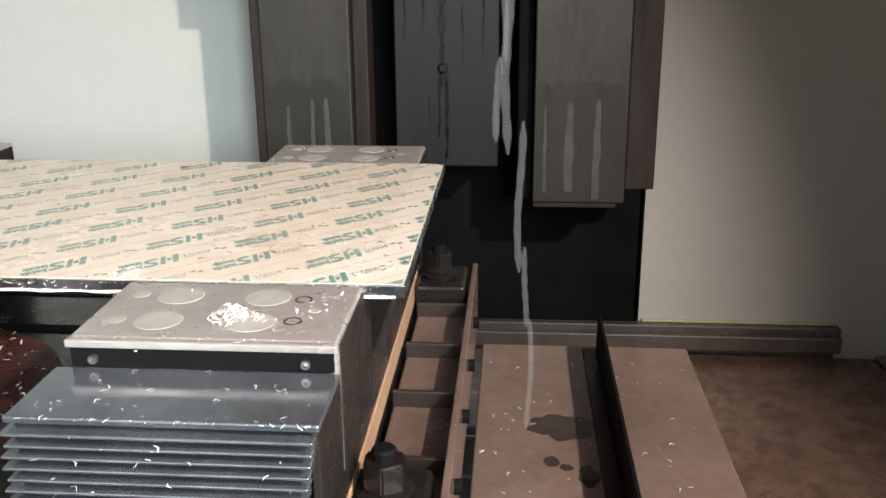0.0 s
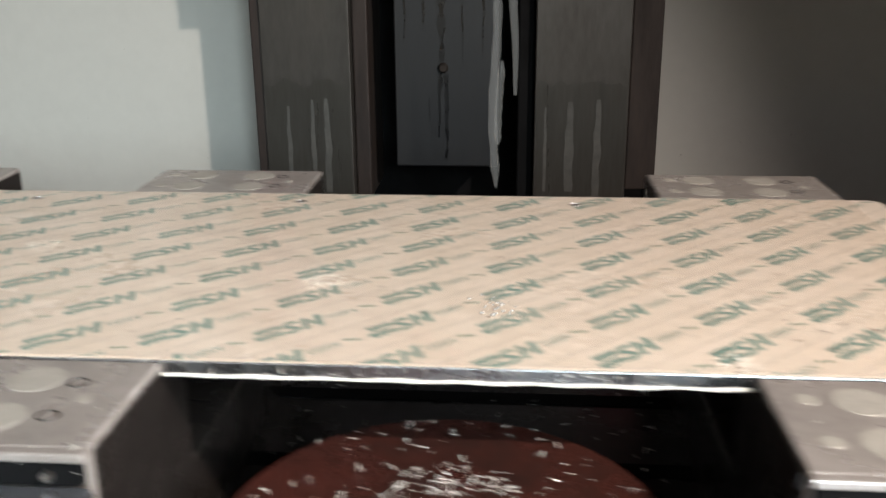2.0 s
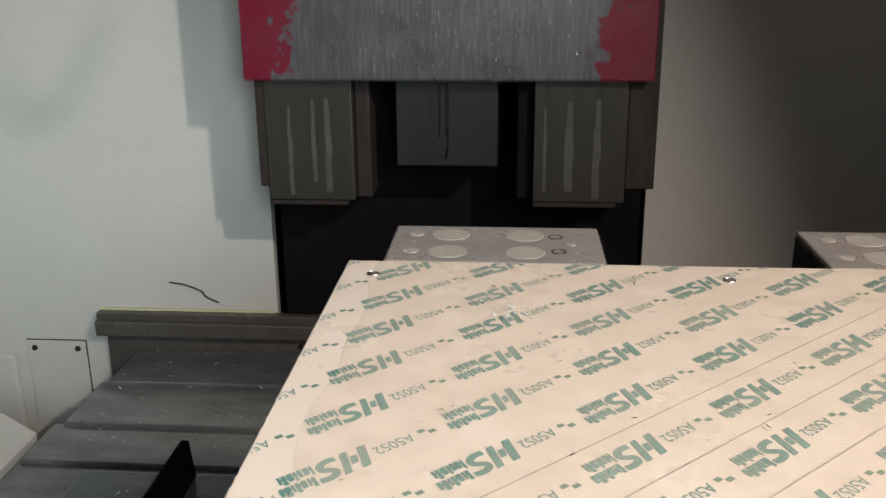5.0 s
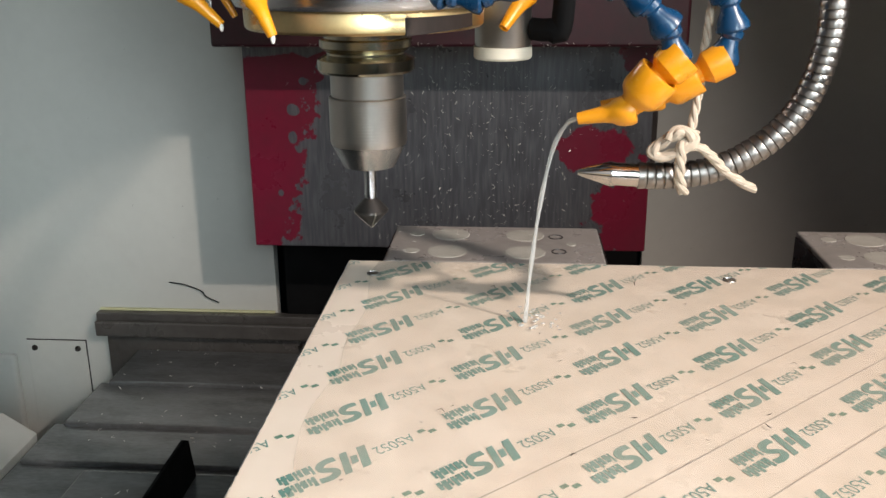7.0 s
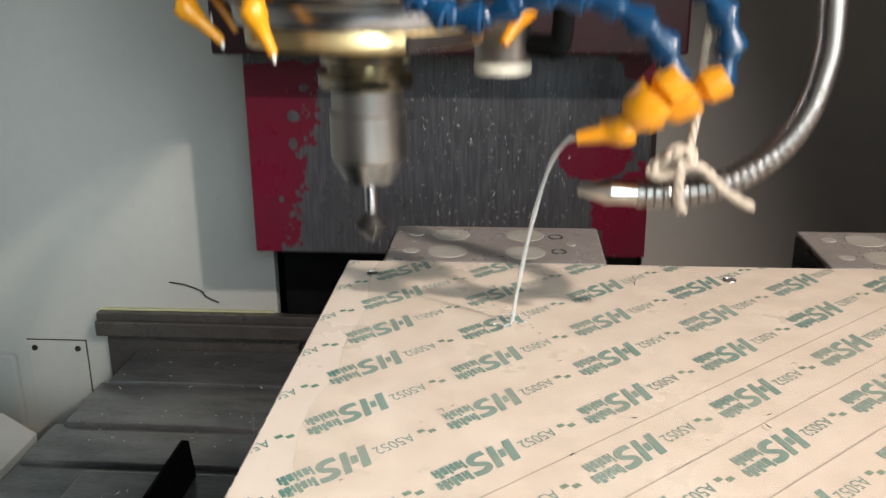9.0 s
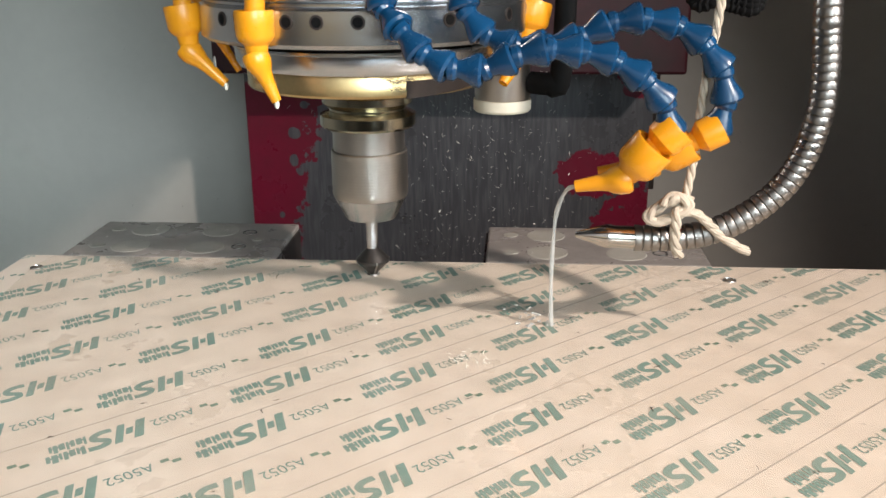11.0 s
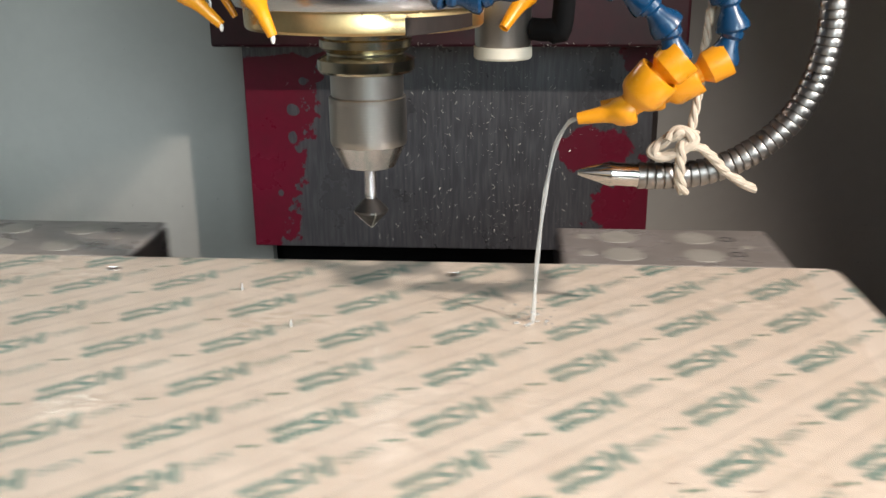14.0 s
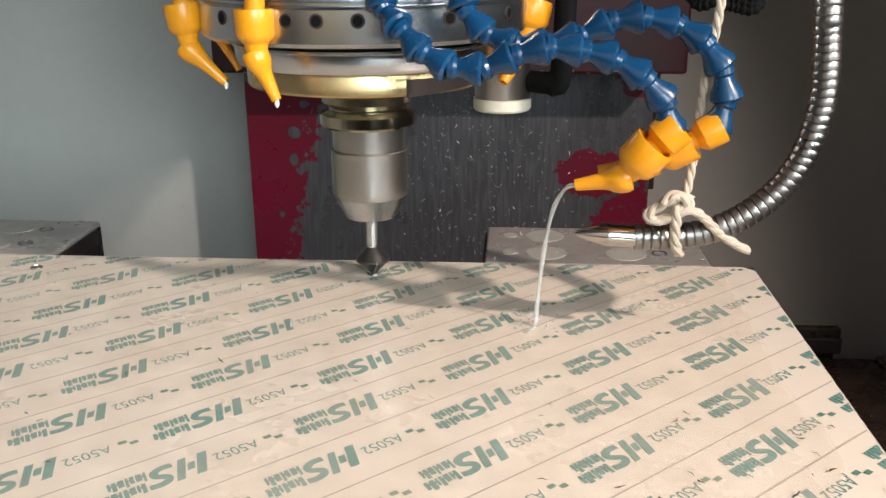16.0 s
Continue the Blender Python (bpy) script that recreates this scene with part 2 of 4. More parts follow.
def lathe(profile, cx=0, cy=0, n=64, bm=None):
    """Turns (radius, height) pairs about a vertical axis."""
    b = bmesh.new()
    rings = []
    for r, z in profile:
        if r < 1e-6:
            rings.append([b.verts.new((cx, cy, z))])
        else:
            rings.append([b.verts.new((cx + r * math.cos(2 * math.pi * i / n), cy + r * math.sin(2 * math.pi * i / n), z)) for i in range(n)])
    for a, c in zip(rings, rings[1:]):
        for i in range(n):
            j = (i + 1) % n
            if len(a) == 1 and len(c) == 1:
                continue
            if len(a) == 1:
                b.faces.new((a[0], c[j], c[i]))
            elif len(c) == 1:
                b.faces.new((a[i], a[j], c[0]))
            else:
                b.faces.new((a[i], a[j], c[j], c[i]))
    bmesh.ops.recalc_face_normals(b, faces=b.faces[:])
    return merge(bm, b)


def spline(pts, per=6):
    P = [Vector(p) for p in pts]
    P = [P[0] * 2 - P[1]] + P + [P[-1] * 2 - P[-2]]
    out = []
    for i in range(1, len(P) - 2):
        a, b, c, d = P[i - 1:i + 3]
        for k in range(per):
            t = k / per
            out.append(0.5 * ((2 * b) + (c - a) * t + (2 * a - 5 * b + 4 * c - d) * t * t + (3 * b - a - 3 * c + d) * t ** 3))
    return out + [P[-2]]


def sweep(path, radii, n=16, bm=None, cap=True):
    """A tube along a path of points, with one radius or a radius per point."""
    b = bmesh.new()
    if not isinstance(radii, (list, tuple)):
        radii = [radii] * len(path)
    path = [Vector(p) for p in path]
    up = Vector((0, 0, 1)) if abs((path[1] - path[0]).normalized().z) < 0.9 else Vector((0, 1, 0))
    rings = []
    for i, p in enumerate(path):
        t = (path[min(i + 1, len(path) - 1)] - path[max(i - 1, 0)]).normalized()
        u = up - t * up.dot(t)
        u.normalize()
        v = t.cross(u)
        up = u
        rings.append([b.verts.new(p + radii[i] * (u * math.cos(2 * math.pi * k / n) + v * math.sin(2 * math.pi * k / n))) for k in range(n)])
    for a, c in zip(rings, rings[1:]):
        for k in range(n):
            b.faces.new((a[k], a[(k + 1) % n], c[(k + 1) % n], c[k]))
    if cap:
        b.faces.new(rings[0][::-1])
        b.faces.new(rings[-1])
    bmesh.ops.recalc_face_normals(b, faces=b.faces[:])
    return merge(bm, b)


def turned(profile, a, direction, n=24, bm=None):
    """A turned body: (radius, length) pairs laid off from point a along a direction."""
    b = lathe(profile, n=n)
    q = Vector((0, 0, 1)).rotation_difference(Vector(direction).normalized())
    bmesh.ops.transform(b, matrix=Matrix.Translation(a) @ q.to_matrix().to_4x4(), verts=b.verts[:])
    return merge(bm, b)


def thing(name, label, category, group="", kind=""):
    return tagged(new(name), label, category, group, kind)


def structure(name, bm, material, label, category, parent=None, smooth=False):
    return tagged(part(name, bm, material, parent, smooth=smooth), label, category, kind="structure")


ON_TABLE, ON_HEAD = [], []
TX, TY = -0.0966, 0.606      # spindle axis


# ---- enclosure ----
bw = box(-1.60, -0.4318, 1.575, 1.60, -0.85, 1.10)
box(0.2256, 1.00, 1.575, 1.60, -0.85, 1.10, bm=bw)
box(-0.4318, 0.2256, 1.575, 1.60, -0.85, -0.4455, bm=bw)
structure("wall_back", bw, "white", "white enamelled sheet-metal back wall of the machine", "wall")
structure("wall_left", box(-1.63, -1.60, -0.90, 1.60, -0.85, 1.10), "white", "white sheet-metal side wall", "wall")
# Unseen wall; its opening is added for the side fill lamp.
wr = box(1.00, 1.03, 0.12, 1.60, -0.85, 1.10)
box(1.00, 1.03, -0.90, -0.62, -0.85, 1.10, bm=wr)
box(1.00, 1.03, -0.62, 0.12, -0.85, 0.20, bm=wr)
box(1.00, 1.03, -0.62, 0.12, 0.80, 1.10, bm=wr)
structure("wall_right", wr, "grey", "unseen grey side wall with an opening for the side fill lamp", "wall")
fw = box(-1.63, 1.03, -0.93, -0.90, -0.85, 0.0)
box(0.35, 1.03, -0.93, -0.90, 0.0, 1.10, bm=fw)
box(-1.63, -1.0, -0.93, -0.90, 0.0, 1.10, bm=fw)
structure("wall_front", fw, "grey", "unseen grey front wall with the open door above it", "wall")
structure("ceiling", box(-1.63, 1.03, -0.93, 1.60, 1.10, 1.13), "grey", "unseen grey sheet-metal roof, darkened against bounce light", "ceiling")
structure("floor", box(-1.63, 1.03, -0.93, 1.90, -0.88, -0.85), "cover", "dark wet machine base", "floor")
# Black sheet behind the column puts the opening's depth shade into colour.
structure("column_recess", box(-0.60, 0.40, 1.86, 1.88, -0.85, 1.10), "black", "black sheet for the shade in the column opening", "wall")

# bottom ledge along the back wall
lg = box(-0.769, 0.574, 1.552, 1.573, -0.452, -0.430, 0.002)
box(-0.769, 0.574, 1.540, 1.5535, -0.4725, -0.4435, 0.003, bm=lg)
box(-0.757, 0.569, 1.562, 1.573, -0.60, -0.468, bm=lg)
structure("trim", lg, "ledge", "dark steel ledge along the foot of the back wall", "ledge")
for a, c in ((-0.767, -0.435), (0.231, 0.569)):
    structure("trim", box(a, c, 1.566, 1.5735, -0.4298, -0.4262, 0.001), "lime", "pale yellow sealant bead above the ledge", "sealant")
for x in (-0.385, 0.105, -0.04, 0.21):
    structure("trim_screw", turned([(0, 0), (0.007, 0), (0.007, 0.005), (0.004, 0.008), (0, 0.008)], (x, 1.562, -0.492), (0, -1, 0), 12), "jaw_side", "dark screw in the ledge", "screw", smooth=True)
# access plate low on the back wall
ap = thing("access_plate", "white screwed access plate on the back wall", "cover plate")
part("shadow_gap", box(-0.9235, -0.8055, 1.5738, 1.5748, -0.6665, -0.4955), "black", ap, "dark joint round the plate")
part("plate", box(-0.922, -0.807, 1.570, 1.5735, -0.665, -0.497, 0.001), "white", ap)
for x in (-0.907, -0.822):
    part("screw", turned([(0, 0), (0.006, 0), (0.005, 0.003), (0, 0.004)], (x, 1.570, -0.512), (0, -1, 0), 12), "jaw_side", ap)

for x0, x1, z in ((-1.13, -0.945, -0.525), (-1.40, -1.14, -0.50)):
    structure("wall_panel", box(x0, x1, 1.558, 1.574, -0.84, z, 0.006), "white", "white folded lower wall panel", "wall panel")
wire = [(-0.630, 1.571, -0.374), (-0.603, 1.571, -0.378), (-0.572, 1.571, -0.390), (-0.563, 1.571, -0.401), (-0.540, 1.571, -0.412)]
structure("loose_wire", sweep(spline(wire, 6), 0.0012, 8), "black", "thin black wire stuck to the back wall", "wire")
sl = bmesh.new()
va = [sl.verts.new(v) for v in ((-0.80, 1.262, -0.483), (-0.752, 1.268, -0.521), (-0.752, 0.90, -0.521), (-0.86, 0.90, -0.430))]
vb = [sl.verts.new(v.co + Vector((-0.004, 0, -0.06))) for v in va]
sl.faces.new(va)
sl.faces.new(vb[::-1])
for i in range(4):
    sl.faces.new((va[i], vb[i], vb[(i + 1) % 4], va[(i + 1) % 4]))
bmesh.ops.recalc_face_normals(sl, faces=sl.faces[:])
structure("wall_panel", sl, "white", "white sloping sheet beside the way covers", "wall panel")
# telescopic covers on the floor
cl = [(-0.700, 0.02, 1.425, 1.560, -0.505), (-0.718, 0.02, 1.290, 1.435, -0.512), (-0.738, 0.02, 1.185, 1.300, -0.519), (-0.745, 0.02, 0.85, 1.195, -0.526), (-0.75, 0.02, -0.6, 0.86, -0.534)]
for a, c, y0, y1, z in cl:
    structure("way_cover", box(a, c, y0, y1, -0.84, z, 0.003), "cover", "dark oily telescopic way cover plate", "way cover")
structure("way_cover", box(0.0205, 0.64, -0.6, 1.560, -0.84, -0.488, 0.003), "cover_speck", "speckled brown oily way cover plate", "way cover")
structure("way_cover", box(0.6405, 0.99, -0.6, 1.560, -0.84, -0.481, 0.003), "cover_speck", "speckled brown oily way cover beside the side wall", "way cover")
for y in (1.30, 1.08):
    structure("way_cover", box(0.023, 0.637, y - 0.24, y, -0.4878, -0.4850, 0.001), "cover_speck", "thin overlapping brown way cover leaf", "way cover")

# ---- column behind the head ----
col = thing("column", "machine column with steel guide strips and a dark centre panel", "machine column")
for x0, x1, zb in ((-0.3855, -0.2495, -0.1690), (0.0287, 0.1690, -0.1680)):
    gs = part("guide_strip", box(x0, x1, 1.41, 1.439, zb, 1.05, 0.002), "strip", col, "ground steel guide strip")
    # wet foot of the strip with an uneven upper edge, and dried streaks
    b = bmesh.new()
    k = 24
    top = [0.016 + 0.012 * noise.noise(Vector((i * 0.4, x0 * 30, 0))) for i in range(k + 1)]
    lo = [b.verts.new((x0 + 0.004 + (x1 - x0 - 0.008) * i / k, 1.4092, zb + 0.002)) for i in range(k + 1)]
    hi = [b.verts.new((x0 + 0.004 + (x1 - x0 - 0.008) * i / k, 1.4092, top[i])) for i in range(k + 1)]
    for i in range(k):
        b.faces.new((lo[i], lo[i + 1], hi[i + 1], hi[i]))
    part("wet_foot", b, "strip_low", gs, "dark wet stain")
    for fx, wd, zt, zl in ((0.38, 0.013, -0.012, -0.150), (0.68, 0.011, -0.008, -0.162), (0.12, 0.005, -0.02, -0.15)) if x0 > 0 else ((0.55, 0.007, -0.010, -0.140), (0.71, 0.010, -0.008, -0.155), (0.27, 0.007, -0.02, -0.16)):
        b = bmesh.new()
        pts = []
        for i in range(13):
            z = zt + (zl - zt) * i / 12
            c = x0 + (x1 - x0) * fx + 0.002 * noise.noise(Vector((z * 40, fx * 9, x0)))
            h = wd * (0.55 + 0.45 * min(1, i / 5)) * 0.5 * (1 + 0.3 * noise.noise(Vector((z * 60, 3, fx))))
            pts.append((b.verts.new((c - h, 1.4088, z)), b.verts.new((c + h, 1.4088, z))))
        for p, q in zip(pts, pts[1:]):
            b.faces.new((p[0], p[1], q[1], q[0]))
        part("streak", b, "stain", gs, "dried pale coolant streak")
part("side_rail", box(-0.4010, -0.3860, 1.415, 1.821, -0.1490, 1.0500, 0.002), "rust", col, "rusty brown rail edge")
part("side_rail", box(0.1695, 0.2140, 1.415, 1.821, -0.1470, 1.0500, 0.002), "rust", col, "rusty brown rail edge")
part("rail", box(-0.2490, -0.2250, 1.430, 1.762, -0.1690, 1.0500, 0.003), "rust", col)
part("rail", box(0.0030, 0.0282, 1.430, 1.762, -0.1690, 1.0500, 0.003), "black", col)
# Black base fills the opening, whose depth shade is put into its colour.
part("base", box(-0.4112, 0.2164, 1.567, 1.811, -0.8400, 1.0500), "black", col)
cp = part("centre_panel", box(-0.1840, -0.0262, 1.425, 1.567, -0.1160, 1.0500, 0.002), "column", col, "dark blue-grey painted centre panel")
part("screw", turned([(0, 0), (0.008, 0), (0.008, 0.004), (0.005, 0.008), (0, 0.008)], (-0.1097, 1.4242, 0.0369), (0, -1, 0), 16), "jaw_side", cp, smooth=True)


# thin lips under the strips, wet runs on the centre panel and bright slivers along its edges
for x0, x1, zb in ((-0.3855, -0.2495, -0.1690), (0.0287, 0.1690, -0.1680)):
    part("foot_plate", box(x0 + 0.001, x1 - 0.012, 1.412, 1.440, zb - 0.0085, zb - 0.0015, 0.001), "rust", col, "dark wet foot plate")


def run_down(x, z0, z1, w, seed):
    """A thin wet run on the centre panel, wandering as it goes down."""
    b = bmesh.new()
    rows = []
    for i in range(21):
        z = z0 + (z1 - z0) * i / 20
        c = x + 0.004 * noise.noise(Vector((z * 22, seed, 0)))
        h = w * 0.5 * (0.7 + 0.6 * noise.noise(Vector((z * 45, seed, 4)))) * (1 - 0.6 * i / 20)
        rows.append((b.verts.new((c - h, 1.4244, z)), b.verts.new((c + h, 1.4244, z))))
    for p, q in zip(rows, rows[1:]):
        b.faces.new((p[0], p[1], q[1], q[0]))
    part("wet_run", b, "wet_black", cp, "dark wet coolant run")


for x, z0, z1, w, sd in ((-0.116, 0.030, -0.070, 0.008, 1), (-0.105, 0.028, -0.105, 0.010, 2), (-0.131, -0.010, -0.045, 0.004, 3), (-0.168, 0.16, 0.075, 0.006, 4), (-0.080, 0.16, 0.045, 0.005, 5), (-0.050, 0.16, 0.060, 0.007, 6), (-0.112, 0.16, 0.045, 0.020, 7), (-0.140, 0.16, 0.090, 0.009, 8)):
    run_down(x, z0, z1, w, sd)


# ---- table, vises and plate, in the coordinates of the table's near stop ----
ZT = -0.155
tab = thing("machine_table", "dark oily cast-iron machine table with coolant channel ends", "machine table")
ON_TABLE.append(tab)
tb = box(-0.17, 0.862, 0.14, 0.72, -0.24, ZT, 0.003)
part("table_top", tb, "table", tab)
for y in (0.22, 0.33, 0.43, 0.54, 0.64):
    part("slot", box(-0.168, 0.86, y - 0.009, y + 0.009, ZT, ZT + 0.0012), "black", tab)
for side, x0, x1 in ((1, 0.868, 0.926),):
    part("channel", box(x0, x1, 0.10, 0.72, -0.215, -0.163, 0.002), "channel", tab, "brown coolant channel")
    xe = x1 if side > 0 else x0
    part("channel_wall", box(xe - 0.003, xe + 0.003, 0.10, 0.72, -0.215, -0.138, 0.001), "channel", tab)
    for y in (0.199, 0.304, 0.412, 0.513, 0.617):
        part("rib", box(x0, x1, y - 0.0024, y + 0.0024, -0.164, -0.148, 0.0008), "rib_iron", tab)
        part("bolt", turned([(0, 0), (0.006, 0), (0.006, 0.006), (0, 0.006)], (xe + side * 0.003, y - 0.012, -0.165), (side, 0, 0), 10), "black", tab)
part("edge_strip", box(0.836, 0.864, 0.08, 0.70, -0.156, -0.128, 0.003), "tan", tab, "tan strip along the table end")
part("edge_rail", box(0.820, 0.8355, 0.08, 0.70, -0.156, -0.118, 0.002), "jaw_side", tab)

# fin plates on the table's ends
def wedge(x, th, pts):
    b = bmesh.new()
    a = [b.verts.new((x, y, z)) for y, z in pts]
    c = [b.verts.new((x + th, y, z)) for y, z in pts]
    b.faces.new(a)
    b.faces.new(c[::-1])
    for i in range(len(pts)):
        j = (i + 1) % len(pts)
        b.faces.new((a[i], c[i], c[j], a[j]))
    bmesh.ops.recalc_face_normals(b, faces=b.faces[:])
    return b


for fx, t0, t1, yf, dm in ((-0.2895, -0.396, -0.180, 0.733, "cover"), (1.0705, 0.935, 1.178, 0.732, "cover_brown")):
    sf = thing("splash_tray", "sheet-metal splash tray with a thin upright fin beyond the table", "splash tray", "trays at the table ends")
    ON_TABLE.append(sf)
    part("fin", wedge(fx, 0.003, [(0.710, -0.197), (0.720, -0.203), (0.729, -0.2445), (0.10, -0.2445), (0.10, -0.197)]), "black", sf, "thin dark upright fin")
    part("tray", box(t0, t1, 0.10, yf, -0.255, -0.245, 0.002), dm, sf)
    part("dark_strip", box(fx - 0.017, fx - 0.0005, 0.10, yf - 0.012, -0.2448, -0.2425, 0.001), "table", sf, "dark strip beside the fin")
    pb = bmesh.new()
    for cx, cy, rx, ry in ((fx - 0.045, 0.53, 0.036, 0.026), (fx - 0.062, 0.465, 0.008, 0.010), (fx - 0.048, 0.455, 0.006, 0.006), (fx - 0.028, 0.44, 0.010, 0.018)):
        pv = [pb.verts.new((cx + rx * q * math.cos(a), cy + ry * q * math.sin(a), -0.2447)) for a, q in [(6.2832 * i / 28, 1 + 0.4 * noise.noise(Vector((math.cos(6.2832 * i / 28) * 2, math.sin(6.2832 * i / 28) * 2, cx * 50 + cy)))) for i in range(28)]]
        pb.faces.new(pv)
    if fx > 0:
        part("wet_patch", pb, "wet_patch", sf, "dark puddle of coolant")
    else:
        pb.free()
    part("bracket", box(fx - 0.02, fx + 0.02, 0.30, 0.42, -0.31, -0.2555, 0.003), "table", sf)


def nut(x, y, z):
    n = thing("clamp_nut", "black hex nut with washer on a clamp stud", "clamp nut", "clamp nuts on the table end")
    part("washer", lathe([(0, z - 0.030), (0.019, z - 0.030), (0.020, z - 0.026), (0.017, z - 0.024), (0, z - 0.024)], x, y, 32), "iron", n, smooth=True)
    h = bmesh.new()
    bmesh.ops.create_cone(h, cap_ends=True, segments=6, radius1=0.0155, radius2=0.0155, depth=0.022, matrix=Matrix.Translation((x, y, z - 0.013)))
    bmesh.ops.bevel(h, geom=h.edges[:], offset=0.0015, segments=2, affect="EDGES")
    part("nut", h, "iron", n)
    part("stud", lathe([(0.0085, z - 0.012), (0.0085, z + 0.004), (0.007, z + 0.006), (0, z + 0.006)], x, y, 24), "black", n, smooth=True)
    part("clamp_block", box(x - 0.024, x + 0.030, y - 0.035, y + 0.035, -0.163, z - 0.030, 0.004), "iron", n)
    ON_TABLE.append(n)


nut(0.886, 0.235, -0.106)
nut(0.889, 0.660, -0.102)

# the round red base between two vises
rb = thing("round_base", "red-oxide painted round base strewn with swarf", "round base")
ON_TABLE.append(rb)
part("disc", lathe([(0, -0.0780), (0.125, -0.0780), (0.125, -0.075), (0.118, -0.066), (0, -0.062)], 0.545, 0.22, 72), "oxide", rb, smooth=True)
part("skirt", lathe([(0, ZT), (0.128, ZT), (0.128, ZT + 0.012), (0.1215, ZT + 0.015), (0.1215, -0.0782), (0, -0.0782)], 0.545, 0.22, 72), "table", rb, "dark oily skirt", smooth=True)


def vise(x0):
    """One vise from x0 to x0 + 0.161: base, far and near jaw, guard plates."""
    x1 = x0 + 0.161
    v = thing("vise", "steel machine vise with flat jaws and stacked guard plates", "vise", "vises holding the plate")
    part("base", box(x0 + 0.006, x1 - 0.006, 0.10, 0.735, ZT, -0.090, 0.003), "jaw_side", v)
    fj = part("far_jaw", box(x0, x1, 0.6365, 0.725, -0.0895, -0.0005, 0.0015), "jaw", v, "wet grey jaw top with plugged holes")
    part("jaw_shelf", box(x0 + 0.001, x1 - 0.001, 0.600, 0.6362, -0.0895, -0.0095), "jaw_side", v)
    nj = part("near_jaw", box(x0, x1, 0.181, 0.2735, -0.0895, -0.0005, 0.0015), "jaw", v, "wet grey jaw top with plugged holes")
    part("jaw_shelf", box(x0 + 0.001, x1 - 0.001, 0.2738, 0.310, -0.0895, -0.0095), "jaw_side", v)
    # Thin dark slabs over the jaw sides put their shade into colour.
    part("side_shade", box(x1 + 0.0003, x1 + 0.0018, 0.186, 0.270, -0.088, -0.004), "jaw_side", v)
    part("side_shade", box(x1 + 0.0003, x1 + 0.0018, 0.641, 0.720, -0.088, -0.004), "jaw_side", v)
    part("side_shade", box(x0 - 0.0018, x0 - 0.0003, 0.186, 0.270, -0.088, -0.004), "jaw_side", v)
    part("side_shade", box(x0 - 0.0018, x0 - 0.0003, 0.641, 0.720, -0.088, -0.004), "jaw_side", v)
    part("jaw_lip", box(x0 - 0.0005, x1 + 0.0005, 0.1745, 0.1808, -0.0055, -0.0004, 0.0012), "jaw", v)
    # Black strip under the lip: the recess's shade as colour.
    part("recess_shade", box(x0 + 0.002, x1 - 0.002, 0.1765, 0.1806, -0.0184, -0.0058, 0.0004), "black", v)
    for x in (x0 + 0.016, x1 - 0.018):
        part("bolt", turned([(0, 0), (0.0028, 0), (0.0028, 0.003), (0.0015, 0.003), (0.0015, 0.0015), (0, 0.002)], (x, 0.1765, -0.0125), (0, -1, 0), 16), "steel", v)
    # round plugs let into the jaw tops
    for jaw, yc in ((nj, 0.228), (fj, 0.681)):
        for px, py, r in ((0.045, 0.021, 0.0150), (0.103, 0.021, 0.0150), (0.045, -0.021, 0.0150), (0.103, -0.021, 0.0150)):
            part("plug", lathe([(0, -0.0002), (r - 0.0004, -0.0002), (r, -0.0006)], x0 + px, yc + py, 32), "spot", jaw)
        for px, py, r in ((0.018, 0.022, 0.006), (0.018, -0.020, 0.006), (0.138, 0.0, 0.004)):
            part("plug", lathe([(0, -0.0002), (r - 0.0004, -0.0002), (r, -0.0006)], x0 + px, yc + py, 20), "spot", jaw)
        for px, py in ((0.127, 0.018), (0.128, -0.018)):
            part("hole_rim", lathe([(0.0046, -0.0006), (0.0048, 0.0), (0.0056, 0.0), (0.0058, -0.0006)], x0 + px, yc + py, 24), "jaw_side", jaw)
    # guard: one broad plate and thin stepped ones below it
    part("guard_plate", box(x0 - 0.008, x1 + 0.002, 0.114, 0.176, -0.0225, -0.0180, 0.0012), "guard", v, "broad wet guard plate")
    for i in range(10):
        z = -0.0254 - i * 0.0066
        part("guard_leaf", box(x0 - 0.0085 + 0.0022 * (i % 3 == 1), x1 - 0.0005 - 0.0009 * i, 0.1085 - 0.0004 * i, 0.172, z - 0.0019, z, 0.0007), "guard", v)
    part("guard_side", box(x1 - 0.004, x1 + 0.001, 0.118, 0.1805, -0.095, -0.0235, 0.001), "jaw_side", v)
    # Black filler behind the leaves, so their gaps read as shaded.
    part("gap_shade", box(x0 - 0.004, x1 - 0.011, 0.1190, 0.174, -0.0935, -0.0230), "black", v)
    ON_TABLE.append(v)


for vx in (-0.094, 0.223, 0.708):
    vise(vx)

# ---- the plate with its masking film ----
plate = thing("aluminium_plate", "thick aluminium plate under cream masking film printed green", "metal plate")
ON_TABLE.append(plate)
PX0, PX1, PY0, PY1 = -0.119, 0.8975, 0.275, 0.635
part("plate_body", box(PX0, PX1, PY0, PY1, -0.0090, -0.0004, 0.0006), "edge", plate, "bright cut aluminium edges")
HOLES = [(TX + 0.2428 * i, TY) for i in range(4)] 
fb = bmesh.new()
c = 0.008
fo = [(PX0 + 0.001, PY0 + 0.001), (PX1 - 0.001, PY0 + 0.001), (PX1 - 0.001, PY1 - c), (PX1 - c, PY1 - 0.001), (PX0 + 0.001, PY1 - 0.001)]
f = fb.faces.new([fb.verts.new((x, y, 0)) for x, y in fo])
e = bmesh.ops.extrude_face_region(fb, geom=[f])
